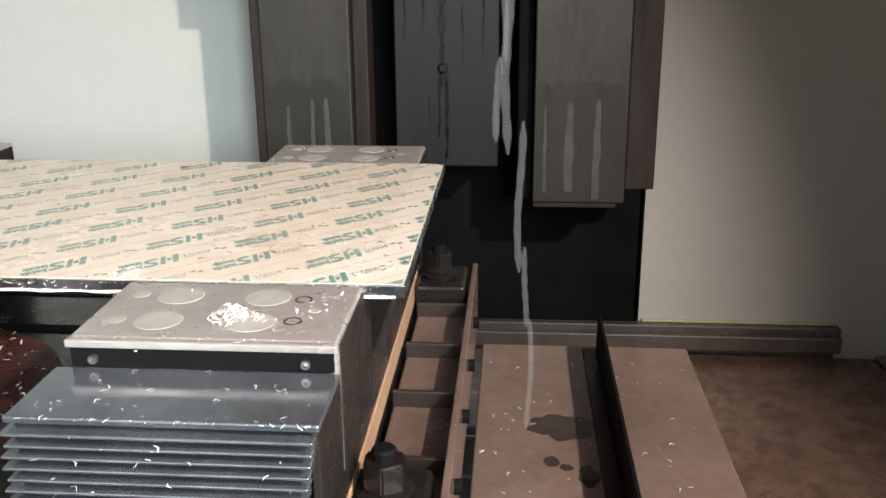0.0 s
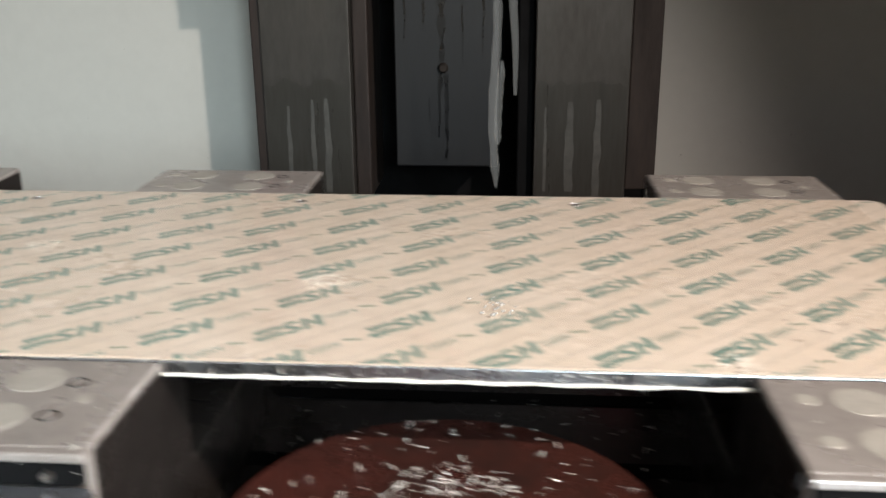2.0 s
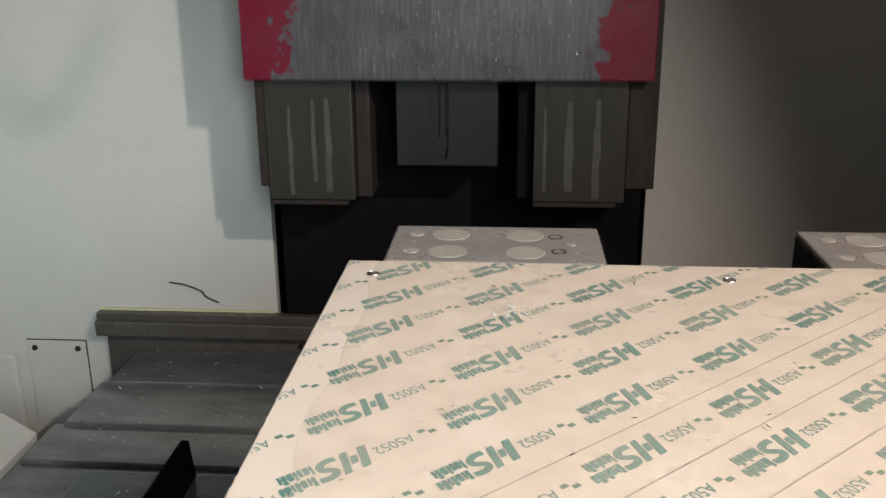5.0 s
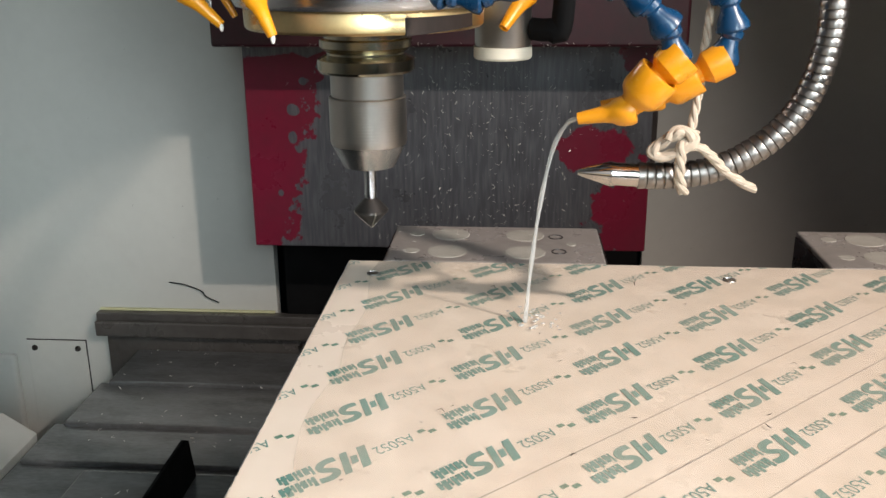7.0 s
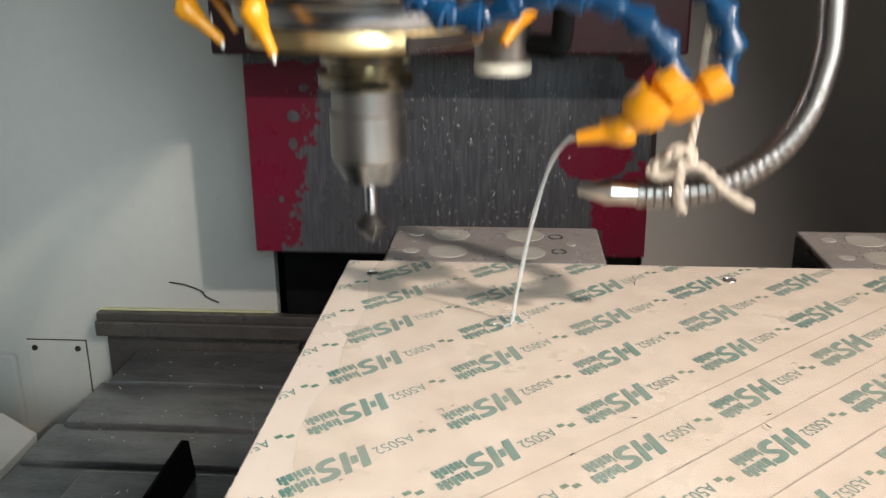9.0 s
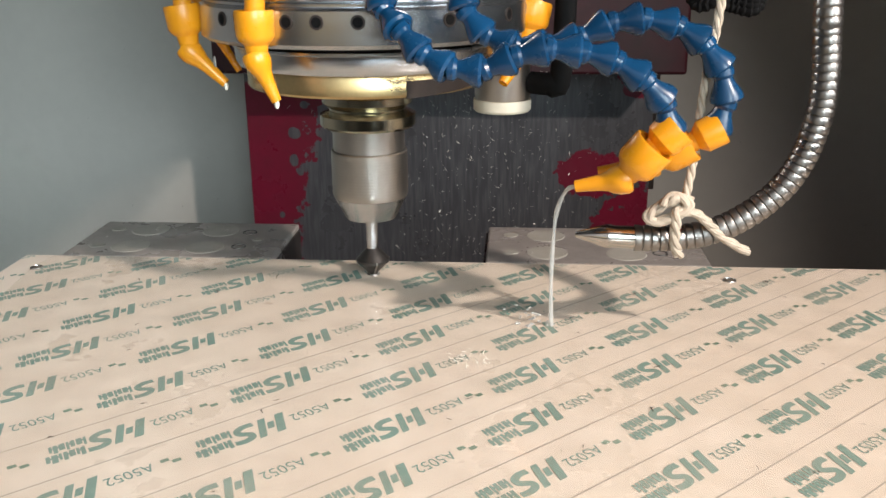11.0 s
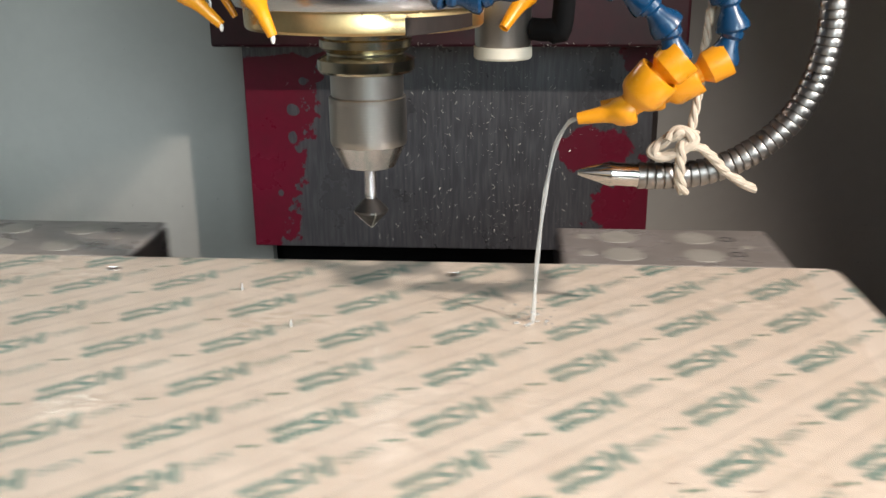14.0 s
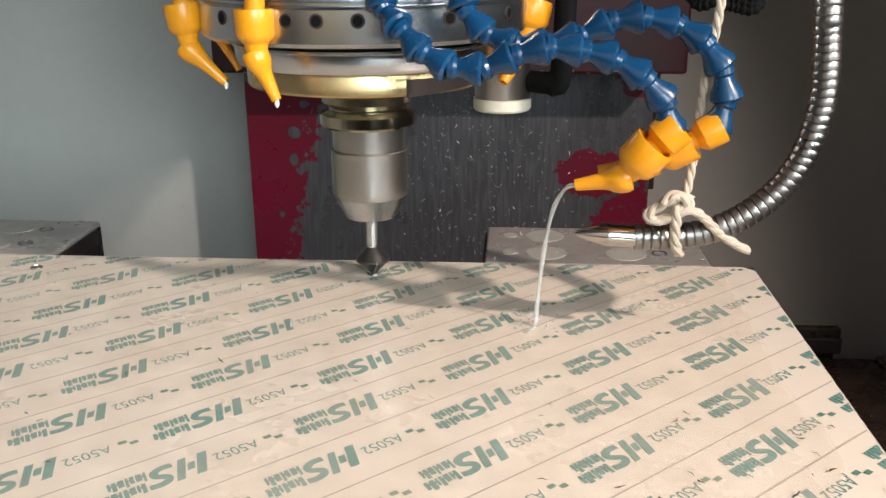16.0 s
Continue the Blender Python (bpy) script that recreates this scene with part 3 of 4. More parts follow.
bmesh.ops.translate(fb, vec=(0, 0, -0.0003), verts=[g for g in e["geom"] if isinstance(g, bmesh.types.BMVert)])
bmesh.ops.recalc_face_normals(fb, faces=fb.faces[:])
film = part("film", fb, "film", plate, "cream masking film")

ANG = radians(42.9)
U, N = Vector((math.cos(ANG), math.sin(ANG))), Vector((-math.sin(ANG), math.cos(ANG)))
ZI = 0.00025


def inside(p):
    return PX0 + 0.002 < p.x < PX1 - 0.002 and PY0 + 0.002 < p.y < PY1 - 0.002


def flat(bm, pts, at):
    """A flat printed shape; pts in band coordinates, read upside down from the camera's side. Cut at the film's edges."""
    ps = [at + U * -x + N * -y for x, y in pts]
    if not any(inside(p) for p in ps):
        return
    if not all(inside(p) for p in ps):
        ps = clip(ps)
        if len(ps) < 3:
            return
    bm.faces.new([bm.verts.new((p.x, p.y, ZI)) for p in ps])


def clip(ps):
    for ax, lim, sg in ((0, PX0 + 0.002, 1), (0, PX1 - 0.002, -1), (1, PY0 + 0.002, 1), (1, PY1 - 0.002, -1)):
        out = []
        for i, p in enumerate(ps):
            q = ps[i - 1]
            a, b = (q[ax] - lim) * sg, (p[ax] - lim) * sg
            if (a < 0) != (b < 0):
                out.append(q.lerp(p, a / (a - b)))
            if b >= 0:
                out.append(p)
        ps = out
        if len(ps) < 3:
            return []
    return ps


def rect(x0, x1, y0, y1, sk=0.0):
    return [(x0 + sk * y0, y0), (x1 + sk * y0, y0), (x1 + sk * y1, y1), (x0 + sk * y1, y1)]


# the alloy's name as flat letters
tc = bpy.data.curves.new("alloy_text", "FONT")
tc.body, tc.size, tc.align_x, tc.align_y = "A5052", 0.0098, "CENTER", "CENTER"
tob = new("alloy_text", tc)
tme = tob.to_mesh()
GLYPHS = [[(tme.vertices[i].co.x * 0.84, tme.vertices[i].co.y) for i in pl.vertices] for pl in tme.polygons]
tob.to_mesh_clear()
bpy.data.objects.remove(tob)
bpy.data.curves.remove(tc)

# a stout slanting double bend, as pairs of edge points
BEND = []
cl_ = [Vector((x + 0.30 * y, y, 0)) for x, y in ((0.0040, 0.0058), (-0.0005, 0.0064), (-0.0044, 0.0052), (-0.0046, 0.0022), (-0.0018, 0.0004), (0.0010, -0.0014), (0.0014, -0.0044), (-0.0018, -0.0064), (-0.0070, -0.0062))]
cl_ = spline(cl_, 3)
for k_, p in enumerate(cl_):
    t_ = (cl_[min(k_ + 1, len(cl_) - 1)] - cl_[max(k_ - 1, 0)]).normalized()
    BEND.append(((p.x - t_.y * 0.0019, p.y + t_.x * 0.0019), (p.x + t_.y * 0.0019, p.y - t_.x * 0.0019)))
ORG, V1, V2 = Vector((0.8402, 0.3801)), Vector((0.00072, 0.05237)), Vector((0.06586, 0.00950))
rnd = random.Random(3)
for i in range(-18, 4):
    for j in range(-8, 16):
        o = ORG + V1 * j + V2 * i
        if not (PX0 - 0.08 < o.x < PX1 + 0.08 and PY0 - 0.08 < o.y < PY1 + 0.08):
            continue
        pg, pd, pt = bmesh.new(), bmesh.new(), bmesh.new()
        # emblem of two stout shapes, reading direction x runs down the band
        flat(pg, rect(-0.0228, -0.0182, -0.0082, 0.0082, 0.42), o)
        flat(pg, rect(-0.0172, -0.0138, -0.0032, 0.0026, 0.42), o)
        flat(pg, rect(-0.0128, -0.0090, -0.0082, 0.0082, 0.42), o)
        for p, q in zip(BEND, BEND[1:]):
            flat(pg, [p[0], q[0], q[1], p[1]], o)
        # two lines of close strokes
        for y0, xs in ((0.0006, 0.0058), (-0.0080, 0.0042)):
            x = xs
            for k in range(7):
                wd = 0.0013 + 0.0007 * ((k * 5 + (y0 > 0)) % 3)
                top = 0.0074 if k in (0, 3, 5) else 0.0058
                flat(pg, rect(x, x + wd, y0, y0 + top, 0.18), o)
                if k in (0, 2, 4, 5):
                    flat(pg, rect(x + wd, x + wd + 0.0007, y0 + 0.0018, y0 + 0.0034, 0.18), o)
                x += wd + 0.0006
        for g in GLYPHS:
            flat(pt, [(gx - 0.0371, gy) for gx, gy in g], o)
        flat(pd, rect(-0.0602, -0.0562, 0.0002, 0.0030), o)
        flat(pd, rect(-0.0558, -0.0518, -0.0028, 0.0000), o)
        for nm, b, mk in (("emblem_print", pg, "print"), ("alloy_print", pt, "print"), ("mark_print", pd, "print_dark")):
            if b.faces:
                part(nm, b, mk, film)
            else:
                b.free()
for j in range(-30, 16):
    o = ORG + V1 * j + N * -0.0205
    ps = clip([o + U * -1.3 + N * -0.0004, o + U * 1.3 + N * -0.0004, o + U * 1.3 + N * 0.0004, o + U * -1.3 + N * 0.0004])
    if len(ps) > 2:
        ln = bmesh.new()
        ln.faces.new([ln.verts.new((p.x, p.y, ZI)) for p in ps])
        part("print_line", ln, "print_line", film)
fp = [(PX0 + 0.002 + i * 0.008, PY0 - 0.0004, -0.0087 + 0.0003 * math.sin(i * 1.3)) for i in range(127)]
part("foam_bead", sweep(fp, [0.0010 + 0.0006 * noise.noise(Vector((i * 0.31, 0, 0))) for i in range(127)], 8), "foam", plate, "white coolant bead under the edge", smooth=True)
part("drilled_hole", lathe([(0, 0.0004), (0.0020, 0.0004), (0.0024, 0.0002)], 0.1400, 0.3045, 20), "jaw_side", plate)
for hx, hy in HOLES:
    part("drilled_hole", lathe([(0, 0.0004), (0.0020, 0.0004), (0.0036, 0.0006), (0.0040, 0.0002)], hx, hy, 24), ["jaw_side"], plate)
    part("burr", lathe([(0.0036, 0.0003), (0.0039, 0.0010), (0.0044, 0.0008), (0.0047, 0.0003)], hx, hy, 24), ["edge"], plate)


# milky coolant standing on the film, short of the plate's ends
cs = bmesh.new()
NX, NY = 60, 22
grid = []
for j in range(NY + 1):
    v = j / NY
    y = PY0 + 0.0025 + (PY1 - PY0 - 0.0055) * v
    xa = PX0 + 0.024 + 0.012 * noise.noise(Vector((y * 14, 2, 0))) + 0.004 * noise.noise(Vector((y * 60, 5, 0)))
    xb = PX1 - 0.027 - 0.055 * max(0, 1 - v * 4) ** 1.5 + 0.012 * noise.noise(Vector((y * 14, 9, 0))) + 0.004 * noise.noise(Vector((y * 60, 7, 0)))
    grid.append([cs.verts.new((xa + (xb - xa) * i / NX, y, 0.0007 + 0.0002 * noise.noise(Vector((i * 0.5, j * 0.5, 0))))) for i in range(NX + 1)])
for p, q in zip(grid, grid[1:]):
    for i in range(NX):
        cs.faces.new((p[i], p[i + 1], q[i + 1], q[i]))
part("coolant_sheet", cs, "milky", plate, "thin sheet of milky coolant", smooth=True)


# ---- spindle head, at its lowest stop ----
head = thing("spindle_head", "machine spindle head with worn red cover and silver nose", "spindle head")
ON_HEAD.append(head)
cover = part("cover_panel", box(-0.408, 0.202, 1.386, 1.400, -0.274, 0.32, 0.002), "panel", head, "red cover worn to grey metal")
part("head_body", box(-0.410, 0.2228, 1.25, 1.384, 0.0504, 0.42, 0.004), "headred", head, "dark red casting")
part("housing", lathe([(0, 0.1640), (0.0990, 0.1640), (0.1020, 0.1665), (0.1020, 0.1845), (0.1005, 0.1862), (0.0985, 0.1866), (0.0985, 0.1880), (0.1040, 0.1895), (0.1065, 0.1925), (0.1065, 0.50), (0, 0.50)], TX, TY, 128), "bright", head, smooth=True)
part("neck_housing", box(TX - 0.13, TX + 0.13, TY, 1.30, 0.30, 0.50, 0.01), "headred", head)
part("seam", lathe([(0.080, 0.1639), (0.0850, 0.1639), (0.0850, 0.1612), (0.080, 0.1612)], TX, TY, 128), "black", head, "dark joint above the nose", smooth=True)
part("nose", lathe([(0.060, 0.1611), (0.0836, 0.1611), (0.0842, 0.1604), (0.0842, 0.1590), (0.0828, 0.1582), (0.0822, 0.1500), (0.0805, 0.1472), (0.03, 0.1470)], TX, TY, 128), "bright", head, "silver spindle nose", smooth=True)
part("brass_ring", lathe([(0.03, 0.1468), (0.0755, 0.1468), (0.0760, 0.1460), (0.0758, 0.1350), (0.0745, 0.1334), (0.02, 0.1328)], TX, TY, 128), "gold", head, "brass-coloured ring", smooth=True)


def arc_block(r0, r1, z0, z1, a0, a1, k=12):
    """A block bent round the spindle axis, angles from the door side."""
    b = bmesh.new()
    rings = []
    for i in range(k + 1):
        a = radians(a0 + (a1 - a0) * i / k)
        d = Vector((math.sin(a), -math.cos(a), 0))
        zl = z0 + (z1 - z0) * 0.25 * i / k
        rings.append([b.verts.new(Vector((TX, TY, 0)) + d * r + Vector((0, 0, z))) for r, z in ((r0, zl), (r1, zl), (r1, z1), (r0, z1))])
    for p, q in zip(rings, rings[1:]):
        for i in range(4):
            b.faces.new((p[i], p[(i + 1) % 4], q[(i + 1) % 4], q[i]))
    b.faces.new(rings[0][::-1])
    b.faces.new(rings[-1])
    bmesh.ops.recalc_face_normals(b, faces=b.faces[:])
    return b


# Notch in the brass ring drawn as a proud dark block, shade in its colour.
part("notch_shade", arc_block(0.050, 0.0766, 0.1330, 0.1432, 26.5, 66), "rust", head, "dark block for the shade inside the ring's notch")
for a in (-142, -104, -72, -43, -15.5, -5.7, 6.9, 36, 64, 96, 130, 168):
    d = Vector((math.sin(radians(a)), -math.cos(radians(a)), 0))
    p = Vector((TX, TY, 0.1788)) + d * 0.1014
    hl = part("hole", turned([(0, 0.0011), (0.0028, 0.0011), (0.0030, 0.0009)], p, d, 20), "black", head)
    part("hole_rim", turned([(0.0028, 0.0008), (0.0030, 0.0013), (0.0038, 0.0013), (0.0041, 0.0006)], p, d, 20), "rust", hl)


tool = thing("tool_holder", "taper tool holder with drill chuck and countersink cutter", "tool holder")
ON_HEAD.append(tool)
part("flange", lathe([(0, 0.1320), (0.0270, 0.1320), (0.0270, 0.1262), (0.0298, 0.1252), (0.0298, 0.1206), (0.0252, 0.1170), (0.0252, 0.1158), (0.0315, 0.1128), (0.0315, 0.1062), (0.0300, 0.1045), (0.0, 0.1045)], TX, TY, 72), "bronze", tool, smooth=True)
part("collar", lathe([(0, 0.1044), (0.0238, 0.1044), (0.0238, 0.0890), (0.0, 0.0890)], TX, TY, 72), "steel", tool, smooth=True)
prof = [(0, 0.0888), (0.0248, 0.0888), (0.0254, 0.0880)]
for k in range(12):
    z = 0.0850 - k * 0.0020
    prof += [(0.0254, z), (0.02537, z - 0.0002), (0.0254, z - 0.0004)]
prof += [(0.0254, 0.0600), (0.0248, 0.0572), (0.0, 0.0572)]
part("sleeve", lathe(prof, TX, TY, 72), "steel", tool, "finely ribbed chuck sleeve", smooth=True)
part("nose_cone", lathe([(0, 0.0571), (0.0247, 0.0571), (0.0172, 0.0420), (0.0150, 0.0412), (0.0, 0.0412)], TX, TY, 72), "bright", tool, smooth=True)
ct = part("cutter", lathe([(0, 0.0415), (0.0042, 0.0415), (0.0042, 0.0215), (0.0038, 0.0210), (0.0038, 0.0195)], TX, TY, 32), "bright", tool, "countersink cutter", smooth=True)
cone = lathe([(0.0038, 0.0197), (0.0085, 0.0150), (0.0116, 0.0115), (0.0116, 0.0100), (0.0, -0.0018)], TX, TY, 40)
part("cutting_head", cone, "carbide", ct, "dark fluted cone")
for k in range(4):
    a = k * math.pi / 2 + 0.4
    d, s = Vector((math.cos(a), math.sin(a), 0)), Vector((-math.sin(a), math.cos(a), 0))
    b = bmesh.new()
    c0 = Vector((TX, TY, 0))
    vs = [c0 + d * 0.0040 + Vector((0, 0, 0.0190)), c0 + d * 0.0119 + Vector((0, 0, 0.0112)), c0 + d * 0.0119 + Vector((0, 0, 0.0098)), c0 + d * 0.0006 + Vector((0, 0, -0.0016))]
    p1 = [b.verts.new(v + s * 0.0005) for v in vs]
    p2 = [b.verts.new(v - s * 0.0005) for v in vs]
    b.faces.new(p1)
    b.faces.new(p2[::-1])
    for i in range(4):
        b.faces.new((p1[i], p2[i], p2[(i + 1) % 4], p1[(i + 1) % 4]))
    bmesh.ops.recalc_face_normals(b, faces=b.faces[:])
    part("flute", b, "steel", ct)

sn = thing("tool_sensor", "grey cylinder with a pale nylon ring under the head", "sensor")
ON_HEAD.append(sn)
part("body", lathe([(0, 0.1165), (0.0185, 0.1165), (0.0190, 0.119), (0.0190, 0.40), (0, 0.40)], -0.0092, 0.645, 48), "steel", sn, smooth=True)
part("nylon_ring", lathe([(0, 0.1080), (0.0185, 0.1080), (0.0198, 0.1095), (0.0198, 0.1164), (0, 0.1164)], -0.0092, 0.645, 48), "nylon", sn, "pale nylon ring", smooth=True)
part("cable_gland", sweep(spline([(0.010, 0.64, 0.128), (0.022, 0.635, 0.128), (0.030, 0.635, 0.134), (0.034, 0.66, 0.22)]), 0.0075, 14), "black", sn, smooth=True)


# ---- segmented coolant hoses ----
SEG = [(0.0042, 0.0), (0.0050, 0.0006), (0.0052, 0.0030), (0.0041, 0.0044), (0.0047, 0.0066), (0.0072, 0.0112), (0.0075, 0.0134), (0.0062, 0.0145), (0.0040, 0.0142)]


def hose(name, pts, label, step=0.0168, nozzle=None, r=1.0):
    """Ball-and-socket beads along a curve, then a nozzle of orange pieces."""
    h = thing(name, label, "coolant hose", "coolant hoses on the head")
    path = spline(pts, 14)
    run = [0.0]
    for p, q in zip(path, path[1:]):
        run.append(run[-1] + (q - p).length)
    n = round(run[-1] / step)
    stops = []
    for k in range(n + 1):
        w = (run[-1] - 0.003) * k / n
        i = max(j for j in range(len(run) - 1) if run[j] <= w)
        stops.append(path[i].lerp(path[i + 1], (w - run[i]) / max(1e-9, run[i + 1] - run[i])))
    for a, b in zip(stops, stops[1:]):
        part("segment", turned([(q * 1.16, s * 1.24) for q, s in SEG], a - (b - a).normalized() * 0.0008, b - a, 20), "blue", h, smooth=True)
    if nozzle:
        nozzle_of(h, nozzle, r)
    ON_HEAD.append(h)
    return h


def nozzle_of(h, pts, r=1.0):
    a, b, c, d = [Vector(p) for p in pts]
    L = (b - a).length
    part("socket", turned([(0.0074 * r, 0.0), (0.0093 * r, -0.0066), (0.0101 * r, -0.0068), (0.0104 * r, -0.0055), (0.0099 * r, 0.0040), (0.0078 * r, 0.0062), (0.0060 * r, 0.0080), (0.0058 * r, max(L * 0.92, 0.0090)), (0.0040 * r, max(L, 0.0100))], a, b - a, 28), "orange", h, "orange socket", smooth=True)
    L = (c - b).length
    part("elbow", turned([(0.0060 * r, 0.0), (0.0096 * r, -0.0058), (0.0112 * r, -0.0060), (0.0116 * r, -0.0045), (0.0112 * r, 0.0075), (0.0100 * r, 0.0100), (0.0070 * r, 0.0125), (0.0060 * r, max(L * 0.85, 0.0135)), (0.0050 * r, max(L, 0.0150))], b, c - b, 28), "orange", h, "orange elbow cup", smooth=True)
    L = (d - c).length
    part("nozzle", turned([(0.0030 * r, -0.0058), (0.0068 * r, -0.0052), (0.0078 * r, -0.0030), (0.0078 * r, 0.0010), (0.0066 * r, 0.0050), (0.0052 * r, L * 0.30), (0.0044 * r, L * 0.45), (0.0037 * r, L * 0.70), (0.0030 * r, L), (0.0020 * r, L), (0.0018 * r, L - 0.004)], c, d - c, 28), "orange", h, "orange tapered nozzle", smooth=True)


HA = [(-0.078, 0.50, 0.235), (-0.0745, 0.495, 0.21), (-0.0702, 0.49, 0.1899), (-0.0618, 0.48, 0.1811), (-0.0526, 0.475, 0.1699), (-0.0403, 0.47, 0.1627), (-0.0281, 0.468, 0.1577), (-0.0154, 0.467, 0.1589),
      (-0.0046, 0.466, 0.1643), (0.0064, 0.466, 0.1665), (0.0179, 0.466, 0.1698), (0.0308, 0.466, 0.1682), (0.0468, 0.466, 0.1644), (0.0608, 0.466, 0.156), (0.0712, 0.468, 0.1471), (0.0769, 0.47, 0.1328), (0.0780, 0.4700, 0.1242)]
hose("coolant_hose", HA, "blue segmented coolant hose with dripping orange nozzle", r=1.0, nozzle=[(0.0768, 0.4700, 0.1262), (0.0668, 0.4705, 0.1168), (0.0550, 0.4730, 0.1025), (0.0317, 0.476, 0.0978)])
HB = [(-0.036, 0.51, 0.235), (-0.032, 0.505, 0.205), (-0.0267, 0.5, 0.1841), (-0.015, 0.497, 0.1719), (-0.0047, 0.494, 0.1679), (0.0061, 0.492, 0.167), (0.0176, 0.49, 0.1686), (0.0276, 0.49, 0.1706), (0.0363, 0.49, 0.1737),
      (0.0483, 0.49, 0.1801), (0.0645, 0.49, 0.1818), (0.079, 0.49, 0.179), (0.0913, 0.49, 0.1726), (0.1021, 0.49, 0.1605), (0.1089, 0.49, 0.1462), (0.1056, 0.49, 0.1316), (0.1027, 0.4900, 0.1215)]
hose("coolant_hose", HB, "blue segmented coolant hose looping over another hose", r=0.88, nozzle=[(0.1011, 0.4900, 0.1236), (0.0873, 0.4905, 0.1156), (0.0718, 0.4930, 0.1057), (0.0448, 0.4950, 0.1012)])


def short_nozzle(pts, label, r=0.9):
    h = thing("coolant_nozzle", label, "coolant nozzle", "orange nozzles round the spindle")
    nozzle_of(h, pts, r)
    ON_HEAD.append(h)


short_nozzle([(-0.2016, 0.5700, 0.2067), (-0.2023, 0.5700, 0.1784), (-0.1995, 0.5700, 0.1561), (-0.1791, 0.570, 0.1368)], "orange plastic coolant nozzle under the head", 0.95)
short_nozzle([(-0.2141, 0.6200, 0.2125), (-0.2090, 0.6200, 0.1949), (-0.2022, 0.6200, 0.1689), (-0.1848, 0.6200, 0.1379)], "slim orange plastic coolant nozzle behind another", 0.7)
short_nozzle([(-0.1391, 0.5100, 0.2079), (-0.1418, 0.5100, 0.1791), (-0.1415, 0.5100, 0.1580), (-0.1322, 0.510, 0.1357)], "orange plastic coolant nozzle below a silver ring", 0.95)
short_nozzle([(0.0108, 0.6400, 0.2072), (0.0101, 0.6400, 0.1750), (0.0053, 0.6350, 0.1505), (-0.0085, 0.620, 0.1301)], "orange plastic coolant nozzle beside the sensor", 1.1)

# flexible metal air hose and its rope
MH = [(0.0667, 0.5000, 0.0627), (0.0800, 0.5000, 0.0626), (0.0922, 0.5000, 0.0635), (0.1058, 0.5000, 0.0663), (0.1204, 0.5000, 0.0727), (0.1345, 0.5000, 0.0828), (0.1453, 0.5000, 0.0946), (0.1527, 0.5000, 0.1080), (0.1569, 0.5000, 0.1223), (0.1596, 0.5000, 0.1387), (0.1593, 0.5000, 0.1562), (0.1578, 0.5000, 0.1733), (0.1564, 0.5000, 0.1900), (0.153, 0.512, 0.25), (0.13, 0.60, 0.33), (0.10, 0.86, 0.36)]
air = thing("air_hose", "flexible ribbed steel air hose with a tapered nozzle", "air hose")
ON_HEAD.append(air)
path = spline(MH, 34)
rad, run = [], 0.0
for i, p in enumerate(path):
    if i:
        run += (p - path[i - 1]).length
    rad.append(0.0073 - 0.0009 * (run / 0.0046 % 1.0) ** 4)
part("ribbed_tube", sweep(path, rad, 18), "chrome", air, smooth=True)
part("nozzle", turned([(0.0, 0), (0.0014, 0), (0.0020, 0.0012), (0.0046, 0.010), (0.0066, 0.0165), (0.0068, 0.0185), (0.0062, 0.021), (0.0064, 0.0339), (0.0, 0.0339)], (0.0343, 0.5, 0.0642), (0.0339, 0, -0.0014), 28), "polished", air, "polished tapered nozzle", smooth=True)
rope = thing("rope", "cream cotton rope knotted round the steel hose", "rope")
ON_HEAD.append(rope)


def strand(name, pts, r):
    ps = spline(pts, 30)
    b = None
    for k in range(3):
        q, run = [], 0.0
        for i, p in enumerate(ps):
            if i:
                run += (p - ps[i - 1]).length
            a = run / 0.0035 + 2.094 * k
            q.append(p + Vector((math.cos(a), math.sin(a), 0.4 * math.sin(a))) * r * 0.45)
        b = sweep(q, r * 0.62, 8, bm=b)
    part(name, b, "rope", rope, smooth=True)


strand("cord", [(0.113, 0.515, 0.28), (0.1036, 0.5000, 0.1902), (0.1008, 0.4980, 0.1678), (0.0976, 0.4960, 0.1449), (0.0942, 0.4930, 0.1066), (0.0915, 0.4915, 0.0883)], 0.0024)
strand("knot", [(0.0940, 0.4900, 0.0869), (0.0872, 0.4890, 0.0883), (0.0771, 0.4890, 0.0832), (0.0723, 0.4885, 0.0782), (0.0775, 0.4880, 0.0759), (0.0874, 0.4870, 0.0801), (0.0924, 0.4870, 0.0858), (0.0853, 0.4870, 0.0901), (0.0797, 0.4870, 0.0857)], 0.0033)
strand("knot", [(0.0920, 0.4900, 0.0850), (0.0865, 0.4860, 0.0823), (0.0864, 0.4855, 0.0743), (0.0868, 0.4870, 0.0643), (0.0901, 0.4910, 0.0559)], 0.0029)
strand("cord_end", [(0.0891, 0.4885, 0.0810), (0.0959, 0.4885, 0.0811), (0.1025, 0.4900, 0.0763), (0.1105, 0.4940, 0.0682), (0.1202, 0.4970, 0.0610), (0.1279, 0.4970, 0.0566)], 0.0029)

cb = thing("cable_bundle", "black corrugated cable bundle behind the hoses", "cable bundle")
ON_HEAD.append(cb)
for k in range(3):
    q = spline([(0.095 + 0.004 * k, 0.62, 0.205), (0.112, 0.612, 0.188 - 0.004 * k), (0.132, 0.607, 0.1795 + 0.004 * k), (0.150, 0.610, 0.183 + 0.002 * k), (0.158, 0.66, 0.24)], 16)
    part("cable", sweep(q, [0.0036 + 0.0006 * math.sin(i * 2.2) for i in range(len(q))], 10), "black", cb, smooth=True)
